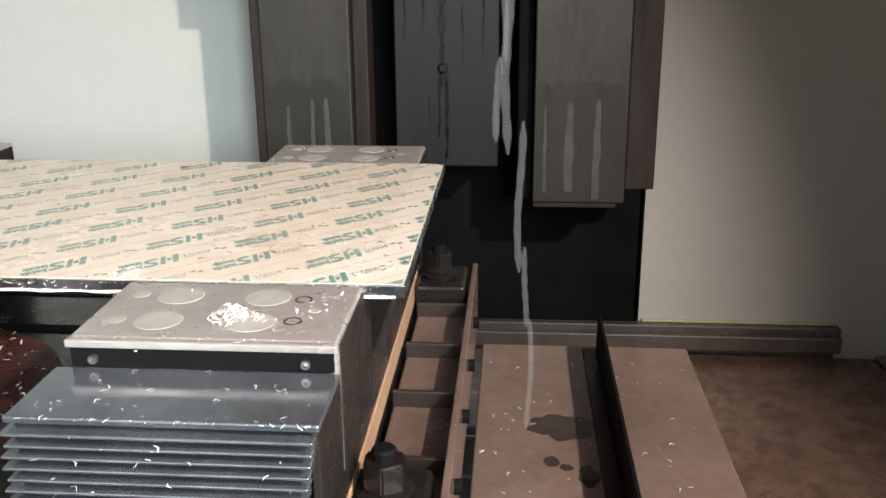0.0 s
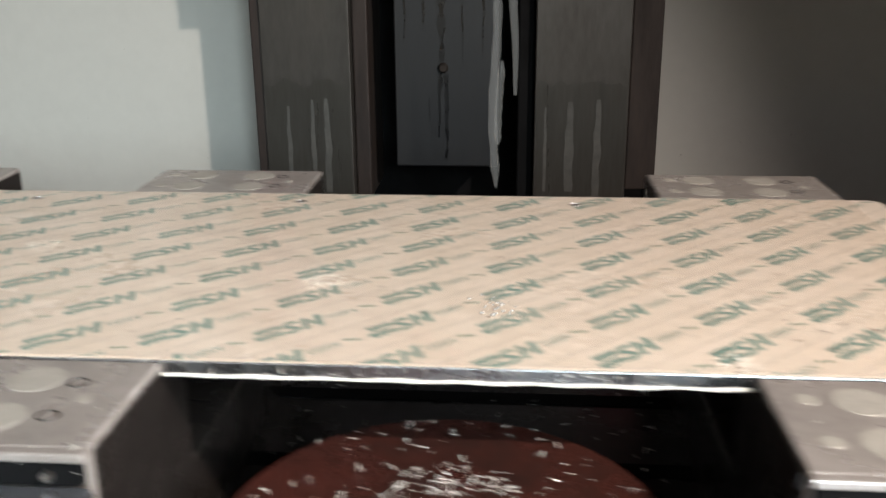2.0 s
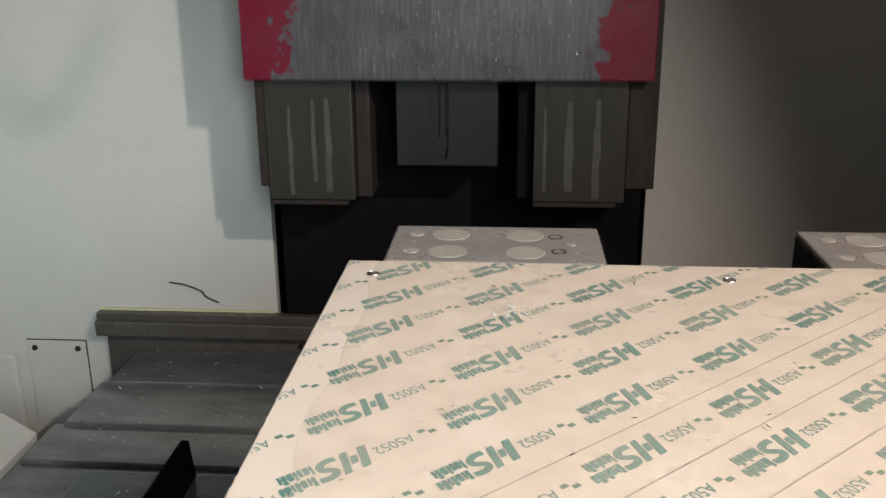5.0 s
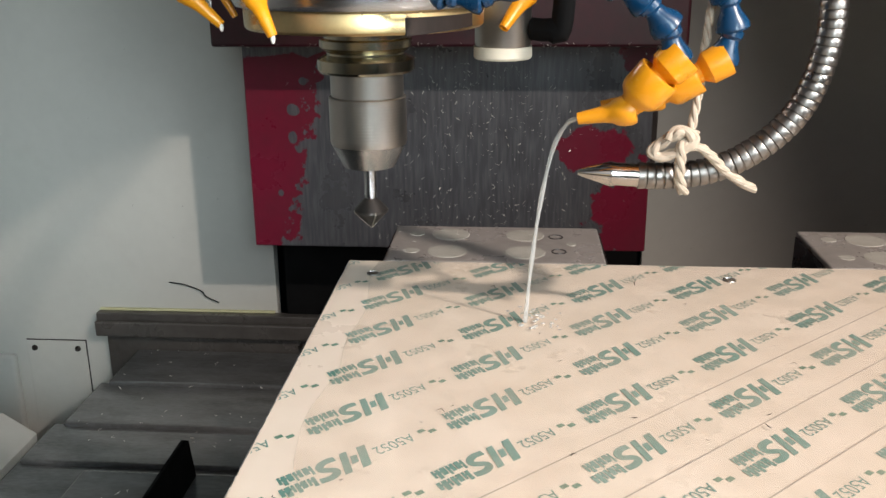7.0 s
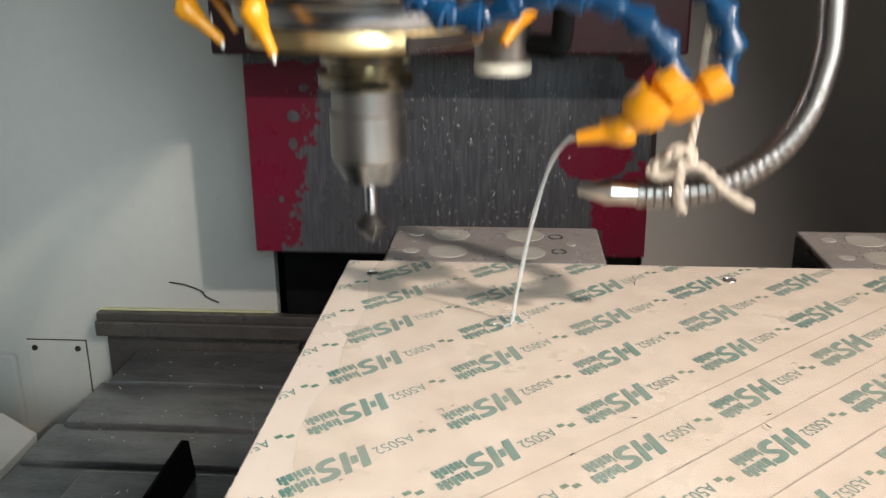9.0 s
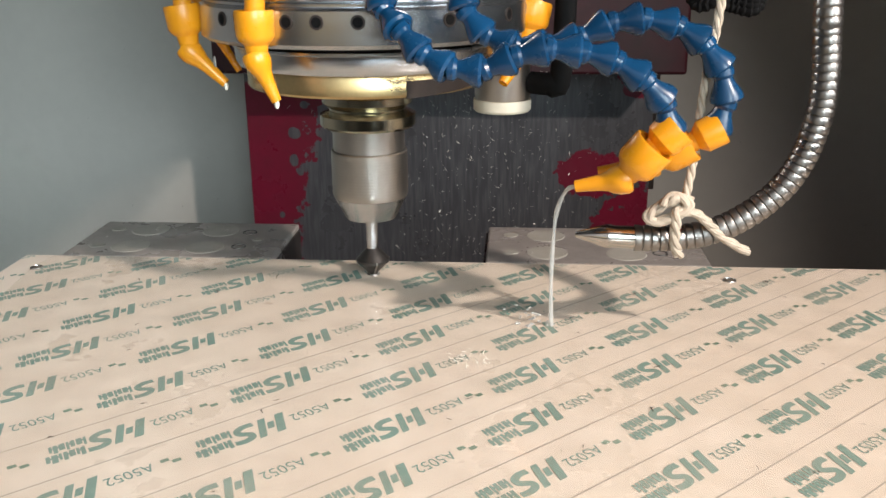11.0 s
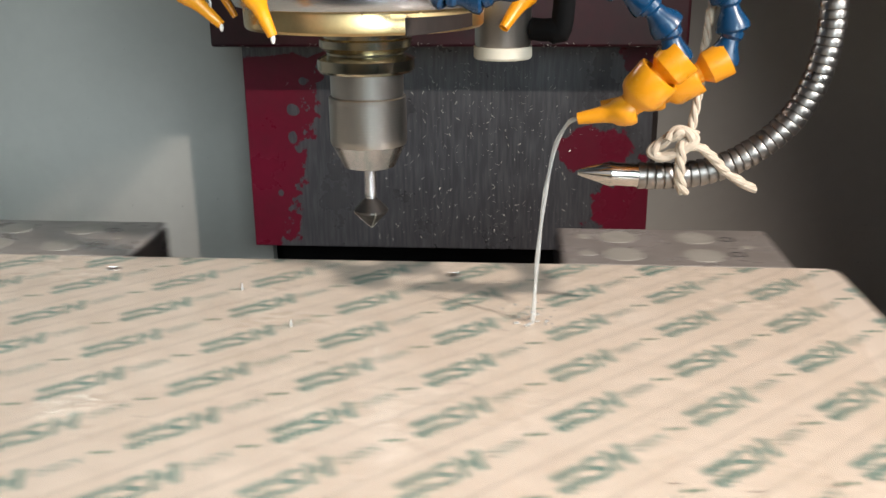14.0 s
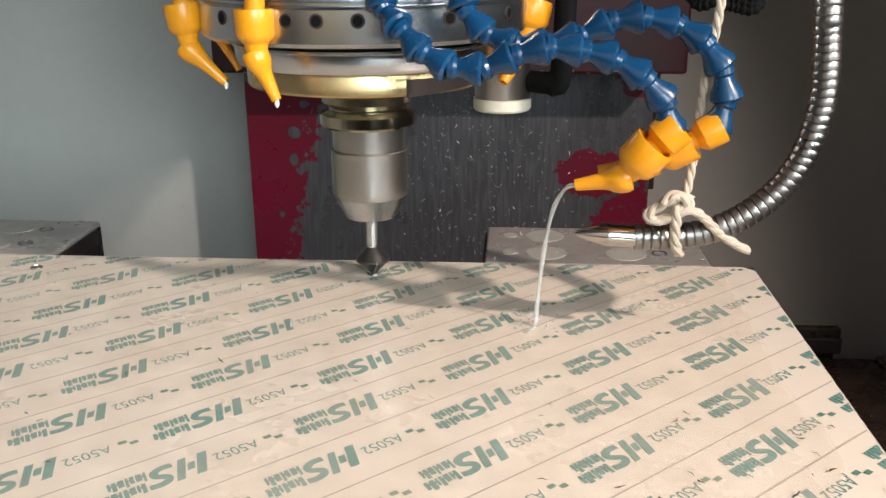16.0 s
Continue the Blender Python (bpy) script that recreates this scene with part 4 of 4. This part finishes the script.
for x, y, z in ((-0.1791, 0.570, 0.1368), (-0.1322, 0.510, 0.1357)):
    dp = thing("coolant_drop", "white coolant drop hanging from a nozzle", "coolant drop", "hanging coolant drops")
    ON_HEAD.append(dp)
    part("drop", lathe([(0, z + 0.001), (0.0011, z), (0.0014, z - 0.002), (0.0008, z - 0.0038), (0, z - 0.0042)], x, y, 12), "foam", dp, smooth=True)


# ---- swarf ----
def chip(bm, p, size, rng, up=0.4):
    """One curled sliver: a bent three-sided strip."""
    d = Vector((rng.uniform(-1, 1), rng.uniform(-1, 1), rng.uniform(-up, up))).normalized()
    s = d.cross(Vector((0, 0, 1))).normalized()
    n = s.cross(d)
    w = size * rng.uniform(0.06, 0.15)
    bend = size * rng.uniform(-0.45, 0.45)
    rings = []
    for k in (-0.5, 0.0, 0.5):
        c = Vector(p) + d * size * k + s * bend * (1 - 4 * k * k) + n * abs(bend) * 0.4 * (1 - 4 * k * k)
        ww = w * (1.0 if k == 0 else 0.5)
        rings.append([bm.verts.new(c + s * ww), bm.verts.new(c - s * ww), bm.verts.new(c + n * ww * 0.7)])
    for a, b in zip(rings, rings[1:]):
        for i in range(3):
            bm.faces.new((a[i], a[(i + 1) % 3], b[(i + 1) % 3], b[i]))
    bm.faces.new(rings[0])
    bm.faces.new(rings[-1][::-1])


def swarf(label, places, sizes, material, seed, carrier=None, parent=None, up=0.4, name="swarf"):
    rng = random.Random(seed)
    b = bmesh.new()
    for p in places(rng):
        chip(b, p, rng.uniform(*sizes), rng, up)
    bmesh.ops.recalc_face_normals(b, faces=b.faces[:])
    ob = part(name, b, material, parent)
    if parent is None:
        tagged(ob, label, "swarf", kind="stuff")
    else:
        tagged(ob, label, kind="stuff")
    if carrier is not None:
        carrier.append(ob)
    return ob


def over(x0, x1, y0, y1, z, n):
    return lambda g: [(g.uniform(x0, x1), g.uniform(y0, y1), z + g.uniform(0, 0.0012)) for _ in range(n)]


def pile(x, y, z, r, h, n):
    def f(g):
        out = []
        for _ in range(n):
            a, q = g.uniform(0, 6.283), r * math.sqrt(g.random())
            out.append((x + q * math.cos(a), y + q * math.sin(a), z + h * (1 - q / r) * g.random() + 0.0006))
        return out
    return f


def disc_places(g):
    out = []
    for _ in range(230):
        a, q = g.uniform(0, 6.283), 0.112 * math.sqrt(g.random())
        out.append((0.545 + q * math.cos(a), 0.22 + q * math.sin(a), -0.0615))
    return out


swarf("bright aluminium slivers scattered on the red base", disc_places, (0.0015, 0.006), "chip", 5, ON_TABLE)
swarf("heap of bright swarf on the red base", pile(0.548, 0.245, -0.0615, 0.035, 0.006, 160), (0.002, 0.006), "chip", 6, ON_TABLE)
swarf("bright slivers on the dark table", over(0.39, 0.70, 0.30, 0.60, ZT, 160), (0.003, 0.009), "chip", 7, ON_TABLE)
for k, vx in enumerate((-0.094, 0.223, 0.708)):
    swarf("bright slivers along the jaw edge", lambda g, vx=vx: [(g.uniform(vx, vx + 0.161), 0.1805 - 0.002 * g.random(), g.uniform(-0.012, 0.0005)) for _ in range(70)], (0.002, 0.0075), "chip", 20 + k, ON_TABLE)
    swarf("small slivers on the vise jaws", lambda g, vx=vx: [(g.uniform(vx, vx + 0.16), y + g.uniform(0, 0.08), 0.0002) for y in (0.185, 0.640) for _ in range(11)], (0.0015, 0.004), "chip", 30 + k, ON_TABLE)
    swarf("wet slivers on the guard plates", lambda g, vx=vx: [(g.uniform(vx, vx + 0.16), g.uniform(0.116, 0.174), -0.0176) for _ in range(30)] + [(g.uniform(vx, vx + 0.158), 0.1135 - 0.002 * g.random(), -0.0178) for _ in range(26)] + [(g.uniform(vx, vx + 0.155), 0.108 - 0.003 * g.random(), g.uniform(-0.08, -0.026)) for _ in range(24)], (0.0012, 0.0050), "chip", 40 + k, ON_TABLE)
swarf("white curled swarf heap on the vise jaw", pile(0.796, 0.213, 0.0, 0.013, 0.009, 130), (0.0018, 0.0055), "foam", 50, ON_TABLE, up=1.0)
swarf("white swarf trailing over the vise jaw", lambda g: [(0.79 + 0.035 * k / 30 + g.uniform(-0.003, 0.003), 0.232 - 0.028 * k / 30 + g.uniform(-0.003, 0.003), 0.001) for k in range(30)], (0.002, 0.006), "foam", 51, ON_TABLE, up=0.8)
swarf("fine bright slivers on the jaw corner", pile(0.846, 0.235, 0.0, 0.022, 0.002, 40), (0.002, 0.004), "chip", 52, ON_TABLE)
swarf("dark curled slivers on the masking film", over(PX0 + 0.01, PX1 - 0.01, PY0 + 0.01, PY1 - 0.01, 0.0005, 85), (0.0012, 0.0045), "chip_dark", 53, ON_TABLE, up=0.15)
swarf("dark slivers gathered at the plate end", over(0.74, PX1 - 0.005, PY0 + 0.01, 0.42, 0.0005, 36), (0.0015, 0.0055), "chip_dark", 54, ON_TABLE, up=0.15)
swarf("wet white swarf on the plate corner", lambda g: pile(0.868, 0.302, 0.0005, 0.018, 0.003, 40)(g) + pile(0.845, 0.325, 0.0005, 0.020, 0.001, 14)(g), (0.0012, 0.0035), "foam", 55, ON_TABLE)
swarf("milky coolant clots on the plate", lambda g: pile(0.45, 0.40, 0.0005, 0.015, 0.006, 40)(g) + pile(0.22, 0.47, 0.0005, 0.012, 0.003, 26)(g) + pile(0.70, 0.284, 0.0005, 0.012, 0.003, 30)(g), (0.002, 0.005), "foam", 56, ON_TABLE, up=0.8)
swarf("white slivers along the plate edge", lambda g: [(g.uniform(PX0, PX1), PY0 - 0.0006, g.uniform(-0.009, -0.0005)) for _ in range(300)], (0.0012, 0.004), "foam", 57, ON_TABLE, up=0.3)
swarf("bright slivers on the floor covers", lambda g: [(g.uniform(-0.69, 0.0), g.uniform(1.32, 1.52), -0.4845) for _ in range(40)] + [(g.uniform(-0.69, 0.0), g.uniform(1.19, 1.30), -0.4915) for _ in range(40)] + [(g.uniform(0.05, 0.64), g.uniform(0.9, 1.52), -0.4875) for _ in range(300)], (0.002, 0.007), "chip", 58)
swarf("specks of swarf on the back wall", lambda g: [(g.uniform(0.25, 0.62), 1.5745, g.uniform(-0.40, 0.10)) for _ in range(22)] + [(g.uniform(-0.95, -0.45), 1.5745, g.uniform(-0.40, 0.10)) for _ in range(12)], (0.002, 0.005), "chip_dark", 62, up=1.0)
swarf("wet slivers on the splash trays", lambda g: [(g.uniform(0.94, 1.17), g.uniform(0.25, 0.72), -0.2445) for _ in range(80)] + [(g.uniform(-0.39, -0.30), g.uniform(0.4, 0.72), -0.2445) for _ in range(24)], (0.002, 0.007), "chip", 59, ON_TABLE)
swarf("fine bright slivers stuck to the cover", lambda g: [(g.gauss(-0.05, 0.10), 1.3855, g.uniform(-0.26, 0.045)) for _ in range(640)], (0.0018, 0.0072), "chip", 60, parent=cover, up=1.0, name="stuck_swarf")
swarf("coolant beads under the casting edge", lambda g: [(g.uniform(-0.40, 0.21), 1.2485, 0.053 + g.uniform(-0.003, 0.003)) for _ in range(60)], (0.003, 0.006), "chip", 61, parent=head, name="coolant_beads")


# ---- coolant: trickle, falling strands, jets and spray ----
TIP = Vector((0.0317, 0.476, 0.0978))
tr = thing("coolant_trickle", "thin milky coolant trickle from an orange nozzle", "coolant stream")
tp = spline([(0.0335, 0.4757, 0.0983), (0.0317, 0.476, 0.0978), (0.0270, 0.484, 0.0935), (0.0215, 0.497, 0.078), (0.0175, 0.508, 0.050), (0.0150, 0.516, 0.020), (0.0135, 0.522, -0.010), (0.0125, 0.526, -0.040)], 10)
part("stream", sweep(tp, [0.0012 + 0.0002 * math.sin(i * 0.5) for i in range(len(tp))], 12), "water", tr, smooth=True)

STRANDS = []
for a, c, x, w in ((0.56, 0.155, -0.007, 0.0026), (0.200, 0.085, -0.010, 0.0026), (0.140, 0.092, -0.0045, 0.0022), (0.122, 0.030, 0.0035, 0.0022), (0.046, -0.005, 0.0080, 0.0018), (0.0, -0.075, 0.0110, 0.0017)):
    st = thing("falling_coolant", "ribbon of milky coolant falling from the raised head", "coolant stream", "falling coolant strands")
    q = [(x + 0.0012 * math.sin(z * 60 + x * 300), 0.53 + 0.001 * math.sin(z * 31), z) for z in np.linspace(a, c, 16)]
    part("strand", sweep(spline(q, 4), [w * (0.35 + 0.65 * min(1, i / 6, (60 - i) / 6)) * (1 + 0.10 * math.sin(i * 0.55 + x * 900)) for i in range(61)], 10), "ribbon", st, smooth=True)
    STRANDS.append((st, a, c))

JETS = []
TOOL = Vector((TX, TY, 0.004))
for tip, end in (((-0.1791, 0.570, 0.1368), (TX - 0.012, TY - 0.012, 0.010)), ((-0.1825, 0.620, 0.1371), (TX - 0.036, TY + 0.005, 0.003)), ((-0.1322, 0.510, 0.1357), (TX - 0.008, TY - 0.016, 0.010)),
                 ((-0.0085, 0.620, 0.1301), (TX + 0.014, TY - 0.006, 0.006)), ((-0.0488, 0.660, 0.1234), (TX + 0.018, TY + 0.012, 0.006)), ((0.0317, 0.476, 0.0978), (TX + 0.030, TY - 0.012, 0.022)), ((0.0317, 0.476, 0.0978), (TX + 0.042, TY - 0.016, 0.012))):
    tip, end = Vector(tip), Vector(end)
    jt = thing("coolant_jet", "white coolant jet from a nozzle to the cutter", "coolant jet", "coolant jets at the cutter")
    L = (end - tip).length / 5
    d = (end - tip).normalized()
    segs = []
    for k in range(5):
        low = tip.z < 0.1
        p, n = [tip + d * L * j + Vector((0, 0, 0.011 * (1 - (j / 2.5 - 1) ** 2) if low else 0)) for j in (k, k + 1)]
        u, ln = (n - p).normalized(), (n - p).length
        q = [u * (ln * 1.06 * i / 8) + Vector((0.0002 * math.sin(i + k * 2), 0.0002 * math.cos(i * 1.3 + k), 0)) for i in range(9)]
        sg = part("strand", sweep(q, [((0.0014 if low else 0.0009) + 0.00014 * k) * (1 + 0.25 * math.sin(i * 1.7 + k)) for i in range(9)], 8), "jet", jt, smooth=True)
        segs.append((sg, Vector((TX, TY, 0.30 + 0.02 * k)), p))
    JETS.append((jt, segs))

rng = random.Random(11)
spl = thing("coolant_splash", "white foaming splash round the cutter", "coolant splash")
for k in range(120):
    a, r = rng.uniform(0, 6.283), 0.004 + 0.034 * rng.random() ** 1.6
    r = min(r, 0.018) if math.cos(a) < -0.3 else r
    b = bmesh.new()
    bmesh.ops.create_icosphere(b, subdivisions=2, radius=rng.uniform(0.0007, 0.0026))
    for v in b.verts:
        v.co *= 1 + 0.45 * noise.noise(v.co * 420 + Vector((k, 0, 0)))
        v.co.z *= 0.55
    m = Matrix.Translation((TX + r * math.cos(a) - 0.006, TY + r * math.sin(a) * 0.8, 0.001 + max(0, 0.016 - 0.5 * r) * rng.random()))
    bmesh.ops.transform(b, matrix=m, verts=b.verts[:])
    part("froth", b, "jet", spl, smooth=True)

for k in range(5):
    b = bmesh.new()
    c0 = (TX + 0.02 + 0.022 * k, TY - 0.01 + 0.012 * math.sin(k * 2.0))
    ring = [b.verts.new((c0[0] + (0.030 + 0.010 * noise.noise(Vector((math.cos(a), math.sin(a), k)) * 2.0)) * math.cos(a), c0[1] + (0.013 + 0.005 * noise.noise(Vector((math.cos(a), math.sin(a), k + 9)) * 2.0)) * math.sin(a), 0.0006 + 0.0003 * k)) for a in [6.2832 * i / 36 for i in range(36)]]
    mid = b.verts.new((*c0, 0.0012 + 0.0003 * k))
    for i in range(36):
        b.faces.new((ring[i], ring[(i + 1) % 36], mid))
    part("water_sheet", b, "thin", spl, smooth=True)

DROPS = []
spray = thing("coolant_spray", "spray of coolant drops flying off the plate", "coolant spray")
for k in range(420):
    v = Vector((rng.uniform(-1.1, -0.05), rng.uniform(-1.0, 0.12), rng.uniform(-0.45, 0.28)))
    b = bmesh.new()
    ln_ = rng.uniform(0.005, 0.024)
    d = (v + Vector((0, 0, -0.9))).normalized()
    dr = part("drop", sweep([d * ln_ * q for q in (-0.5, -0.25, 0, 0.25, 0.5)], [0.0001, 0.0005, 0.0007, 0.0005, 0.0001], 6), "water", spray, smooth=True)
    DROPS.append((dr, v, 7.14 + 0.52 * rng.random()))
fs = thing("coolant_puddle", "foaming puddle where the trickle lands", "coolant puddle")
for k in range(34):
    a, r = rng.uniform(0, 6.283), 0.019 * rng.random()
    b = bmesh.new()
    bmesh.ops.create_icosphere(b, subdivisions=2, radius=rng.uniform(0.0006, 0.0017))
    for v in b.verts:
        v.co *= 1 + 0.4 * noise.noise(v.co * 500 + Vector((k, 5, 0)))
        v.co.z *= 0.25
    bmesh.ops.translate(b, vec=(r * math.cos(a), r * math.sin(a) * 0.7, 0.0008 + 0.010 * rng.random() ** 3), verts=b.verts[:])
    part("froth", b, "water", fs, smooth=True)

DRIPS = []
for t0 in (8.78, 12.30, 13.42, 14.42, 14.56, 15.52):
    k = len(DRIPS)
    dn = thing("coolant_drip", "white coolant drip falling from an orange nozzle", "coolant drip", "falling coolant drips")
    part("drip", turned([(0, 0), (0.0006, 0.002), (0.0010, 0.004), (0.0010, 0.007), (0.0006, 0.010), (0, 0.011)], (0, 0, -0.0055), (0, 0, 1), 12), "water", dn, smooth=True)
    DRIPS.append((dn, t0, Vector((-0.1791, 0.570, 0.1368) if k % 2 == 0 else (-0.1322, 0.510, 0.1357)), Vector((-0.006, 0, 0.0115) if k % 2 == 0 else (-0.003, 0, 0.0125))))


# ---- motion ----
TABLE = [(0.0, -0.9696), (0.4, -0.9694), (0.5, -0.9576), (1.0, -0.8311), (1.5, -0.7050), (2.0, -0.5779), (2.5, -0.4505), (3.0, -0.3245), (3.5, -0.2047), (4.0, -0.0789), (4.2, -0.0275), (4.35, -0.0008), (4.5, 0.0),
         (9.15, 0.0), (9.25, -0.0105), (9.5, -0.0736), (10.0, -0.2002), (10.1, -0.2250), (10.2, -0.2412), (10.3, -0.2428), (12.2, -0.2428), (12.3, -0.2447), (12.5, -0.2922), (13.0, -0.4193), (13.5, -0.5452), (14.0, -0.6718), (14.15, -0.7090), (14.28, -0.7280), (14.4, -0.7284), (16.0, -0.7284)]
HEAD = [(0.0, 0.446), (4.28, 0.446), (4.4, 0.426), (4.5, 0.4055), (4.6, 0.385), (4.7, 0.364), (5.4, 0.195), (5.95, 0.060), (6.15, 0.0355), (7.1, 0.0355), (7.2, 0.024), (7.3, 0.008), (7.4, 0.0012), (7.5, 0.0007), (8.0, 0.0), (8.5, -0.0006), (8.85, -0.0008), (9.0, 0.0255), (9.1, 0.0355),
        (10.15, 0.0355), (10.35, 0.010), (10.45, 0.001), (11.0, 0.0), (11.75, -0.0008), (11.9, 0.0275), (12.0, 0.0355), (14.2, 0.0355), (14.3, 0.027), (14.4, 0.014), (14.5, 0.0053), (14.65, 0.0008), (15.0, 0.0), (15.5, -0.0006), (16.0, 0.0007)]
# sway of the trickle in degrees about its nozzle, and where it lands
SWAY = [(0.0, 0), (7.0, 2), (7.1, 4), (7.2, 52), (7.72, 50), (7.9, 28), (8.1, 8), (8.3, -6), (8.5, 3), (9.0, 6), (9.2, -10), (9.5, 9), (9.8, -5), (10.0, -3), (12.3, -9), (12.5, 2), (13.0, -6), (13.5, 5), (14.0, 0), (14.3, -5), (14.5, -12), (14.7, 10), (15.0, 4), (15.5, -3), (16.0, 0)]


def height(t):
    return float(np.interp(t, [r[0] for r in HEAD], [r[1] for r in HEAD]))


def motions():
    for ob in ON_TABLE:
        walk(ob, [(t, pose(x, -0.3193 * x if t < 4.5 else 0, 0)) for t, x in TABLE])
    for ob in ON_HEAD + [j for j, s in JETS]:
        walk(ob, [(t, pose(0, 0, z)) for t, z in HEAD])
    # trickle: follows the head and swings
    sx, sy = [r[0] for r in SWAY], [r[1] for r in SWAY]
    times = sorted({*sx, *(t for t, z in HEAD)})
    walk(tr, [(t, pose(0, 0, height(t)) @ Matrix.Translation(TIP) @ pose(0, 0, 0, 0, float(np.interp(t, sx, sy)), 0) @ Matrix.Translation(-TIP)) for t in times])
    # strands: hang under the raised head, then drain into the covers
    for k, (st, a, c) in enumerate(STRANDS):
        sink = -0.545 - a
        rows = [(0.5 * i, pose(0.006 * math.sin(i * 1.9 + k * 2.1), 0.003 * math.cos(i * 2.3 + k), 0.02 * math.sin(i * 1.3 + k))) for i in range(9)]
        if c < 0.06:
            walk(st, [(0.0, pose(0, 0, 0)), (0.5, pose(0.002, 0, 0)), (0.82, pose(0, 0, 0)), (0.98, pose(0, 0, sink)), (16.0, pose(0, 0, sink))])
            continue
        rows += [(4.52, pose(0.008, 0, 0.01)), (4.95, pose(0, 0, sink)), (16.0, pose(0, 0, sink))]
        walk(st, rows)
    # jets: out of the nozzles for most of a second, then down onto the table
    for k, (jt, segs) in enumerate(JETS):
        tip = segs[0][2]
        d = (segs[4][2] - tip).normalized()
        hang = Vector((d.x * 0.42, d.y * 0.42, min(d.z, -0.85))).normalized()
        L = (segs[4][2] - tip).length / 4
        turn = d.rotation_difference(hang).to_matrix().to_4x4()
        half = d.rotation_difference((d + hang).normalized()).to_matrix().to_4x4()
        for i, (sg, home, out) in enumerate(segs):
            low = Vector((out.x * 0.5 + TX * 0.5, 0.56, -0.20))
            walk(sg, [(0.0, Matrix.Translation(home)), (7.1, Matrix.Translation(home)), (7.2, Matrix.Translation(out)), (7.72, Matrix.Translation(out)),
                      (7.86, Matrix.Translation(tip + (d + hang).normalized() * L * i) @ half), (8.04, Matrix.Translation(tip + hang * L * i + Vector((0, 0, -0.02))) @ turn), (8.16, Matrix.Translation(low)), (16.0, Matrix.Translation(low))])
    walk(spl, [(0.0, pose(0, 0, -0.62)), (7.1, pose(0, 0, -0.62)), (7.2, pose(0, 0, 0)), (7.45, pose(-0.004, 0, 0)), (7.7, pose(0, 0, -0.002)), (7.95, pose(0, 0, -0.04)), (8.2, pose(0, 0, -0.62)), (16.0, pose(0, 0, -0.62))])
    walk(spray, [(0.0, pose(0, 0, 0)), (16.0, pose(0, 0, 0))])
    rest = Vector((TX + 0.05, 0.55, -0.62))
    for dr, v, t0 in DROPS:
        p0 = Vector((TX - 0.03, TY - 0.015, 0.006))
        rows = [(0.0, Matrix.Translation(rest)), (t0 - 0.04, Matrix.Translation(rest)), (t0, Matrix.Translation(p0))]
        t = 0.0
        while True:
            t += 0.06
            p = p0 + v * t + Vector((0, 0, -4.9)) * t * t
            if p.z < -0.53 or t > 0.6:
                break
            rows.append((t0 + t, Matrix.Translation(p)))
        p.z = -0.56
        rows += [(t0 + t, Matrix.Translation(p)), (16.0, Matrix.Translation(p))]
        walk(dr, rows)
    # drips: carried in the nozzle, then let fall past the plate's end or onto it
    for dn, t0, tip, back in DRIPS:
        rows = [(t, Matrix.Translation(tip + back + Vector((0, 0, z)))) for t, z in HEAD if t < t0 - 0.05]
        start = tip + Vector((0, 0, height(t0)))
        rows.append((t0, Matrix.Translation(start)))
        low = -0.53 if tip.x < -0.15 and t0 < 9.1 else 0.004
        q = 0.0
        while True:
            q += 0.05
            z = start.z - 4.9 * q * q
            if z < low:
                break
            rows.append((t0 + q, Matrix.Translation((start.x, start.y, z))))
        rows += [(t0 + q, Matrix.Translation((start.x, start.y, low - 0.004))), (16.0, Matrix.Translation((start.x, start.y, low - 0.004)))]
        walk(dn, rows)
    # puddle: rides up onto the plate as it arrives, then follows the trickle's foot
    walk(fs, [(0.0, pose(0.011, 0.53, -0.50)), (0.88, pose(0.0, 0.53, -0.50)), (0.96, pose(-0.010, 0.535, 0.0003)), (2.0, pose(-0.008, 0.540, 0.0003)), (4.4, pose(-0.004, 0.54, 0.0003)), (6.5, pose(0.012, 0.524, 0.0003)),
              (8.0, pose(0.020, 0.520, 0.0003)), (9.0, pose(0.0, 0.523, 0.0003)), (9.5, pose(-0.006, 0.526, 0.0003)), (10.0, pose(0.016, 0.524, 0.0003)), (12.5, pose(0.010, 0.525, 0.0003)), (13.0, pose(0.024, 0.525, 0.0003)), (13.5, pose(0.004, 0.525, 0.0003)), (14.0, pose(0.013, 0.525, 0.0003)), (14.5, pose(0.034, 0.518, 0.0003)), (15.0, pose(0.008, 0.518, 0.0003)), (15.5, pose(0.018, 0.518, 0.0003)), (16.0, pose(0.014, 0.518, 0.0003))])


motions()
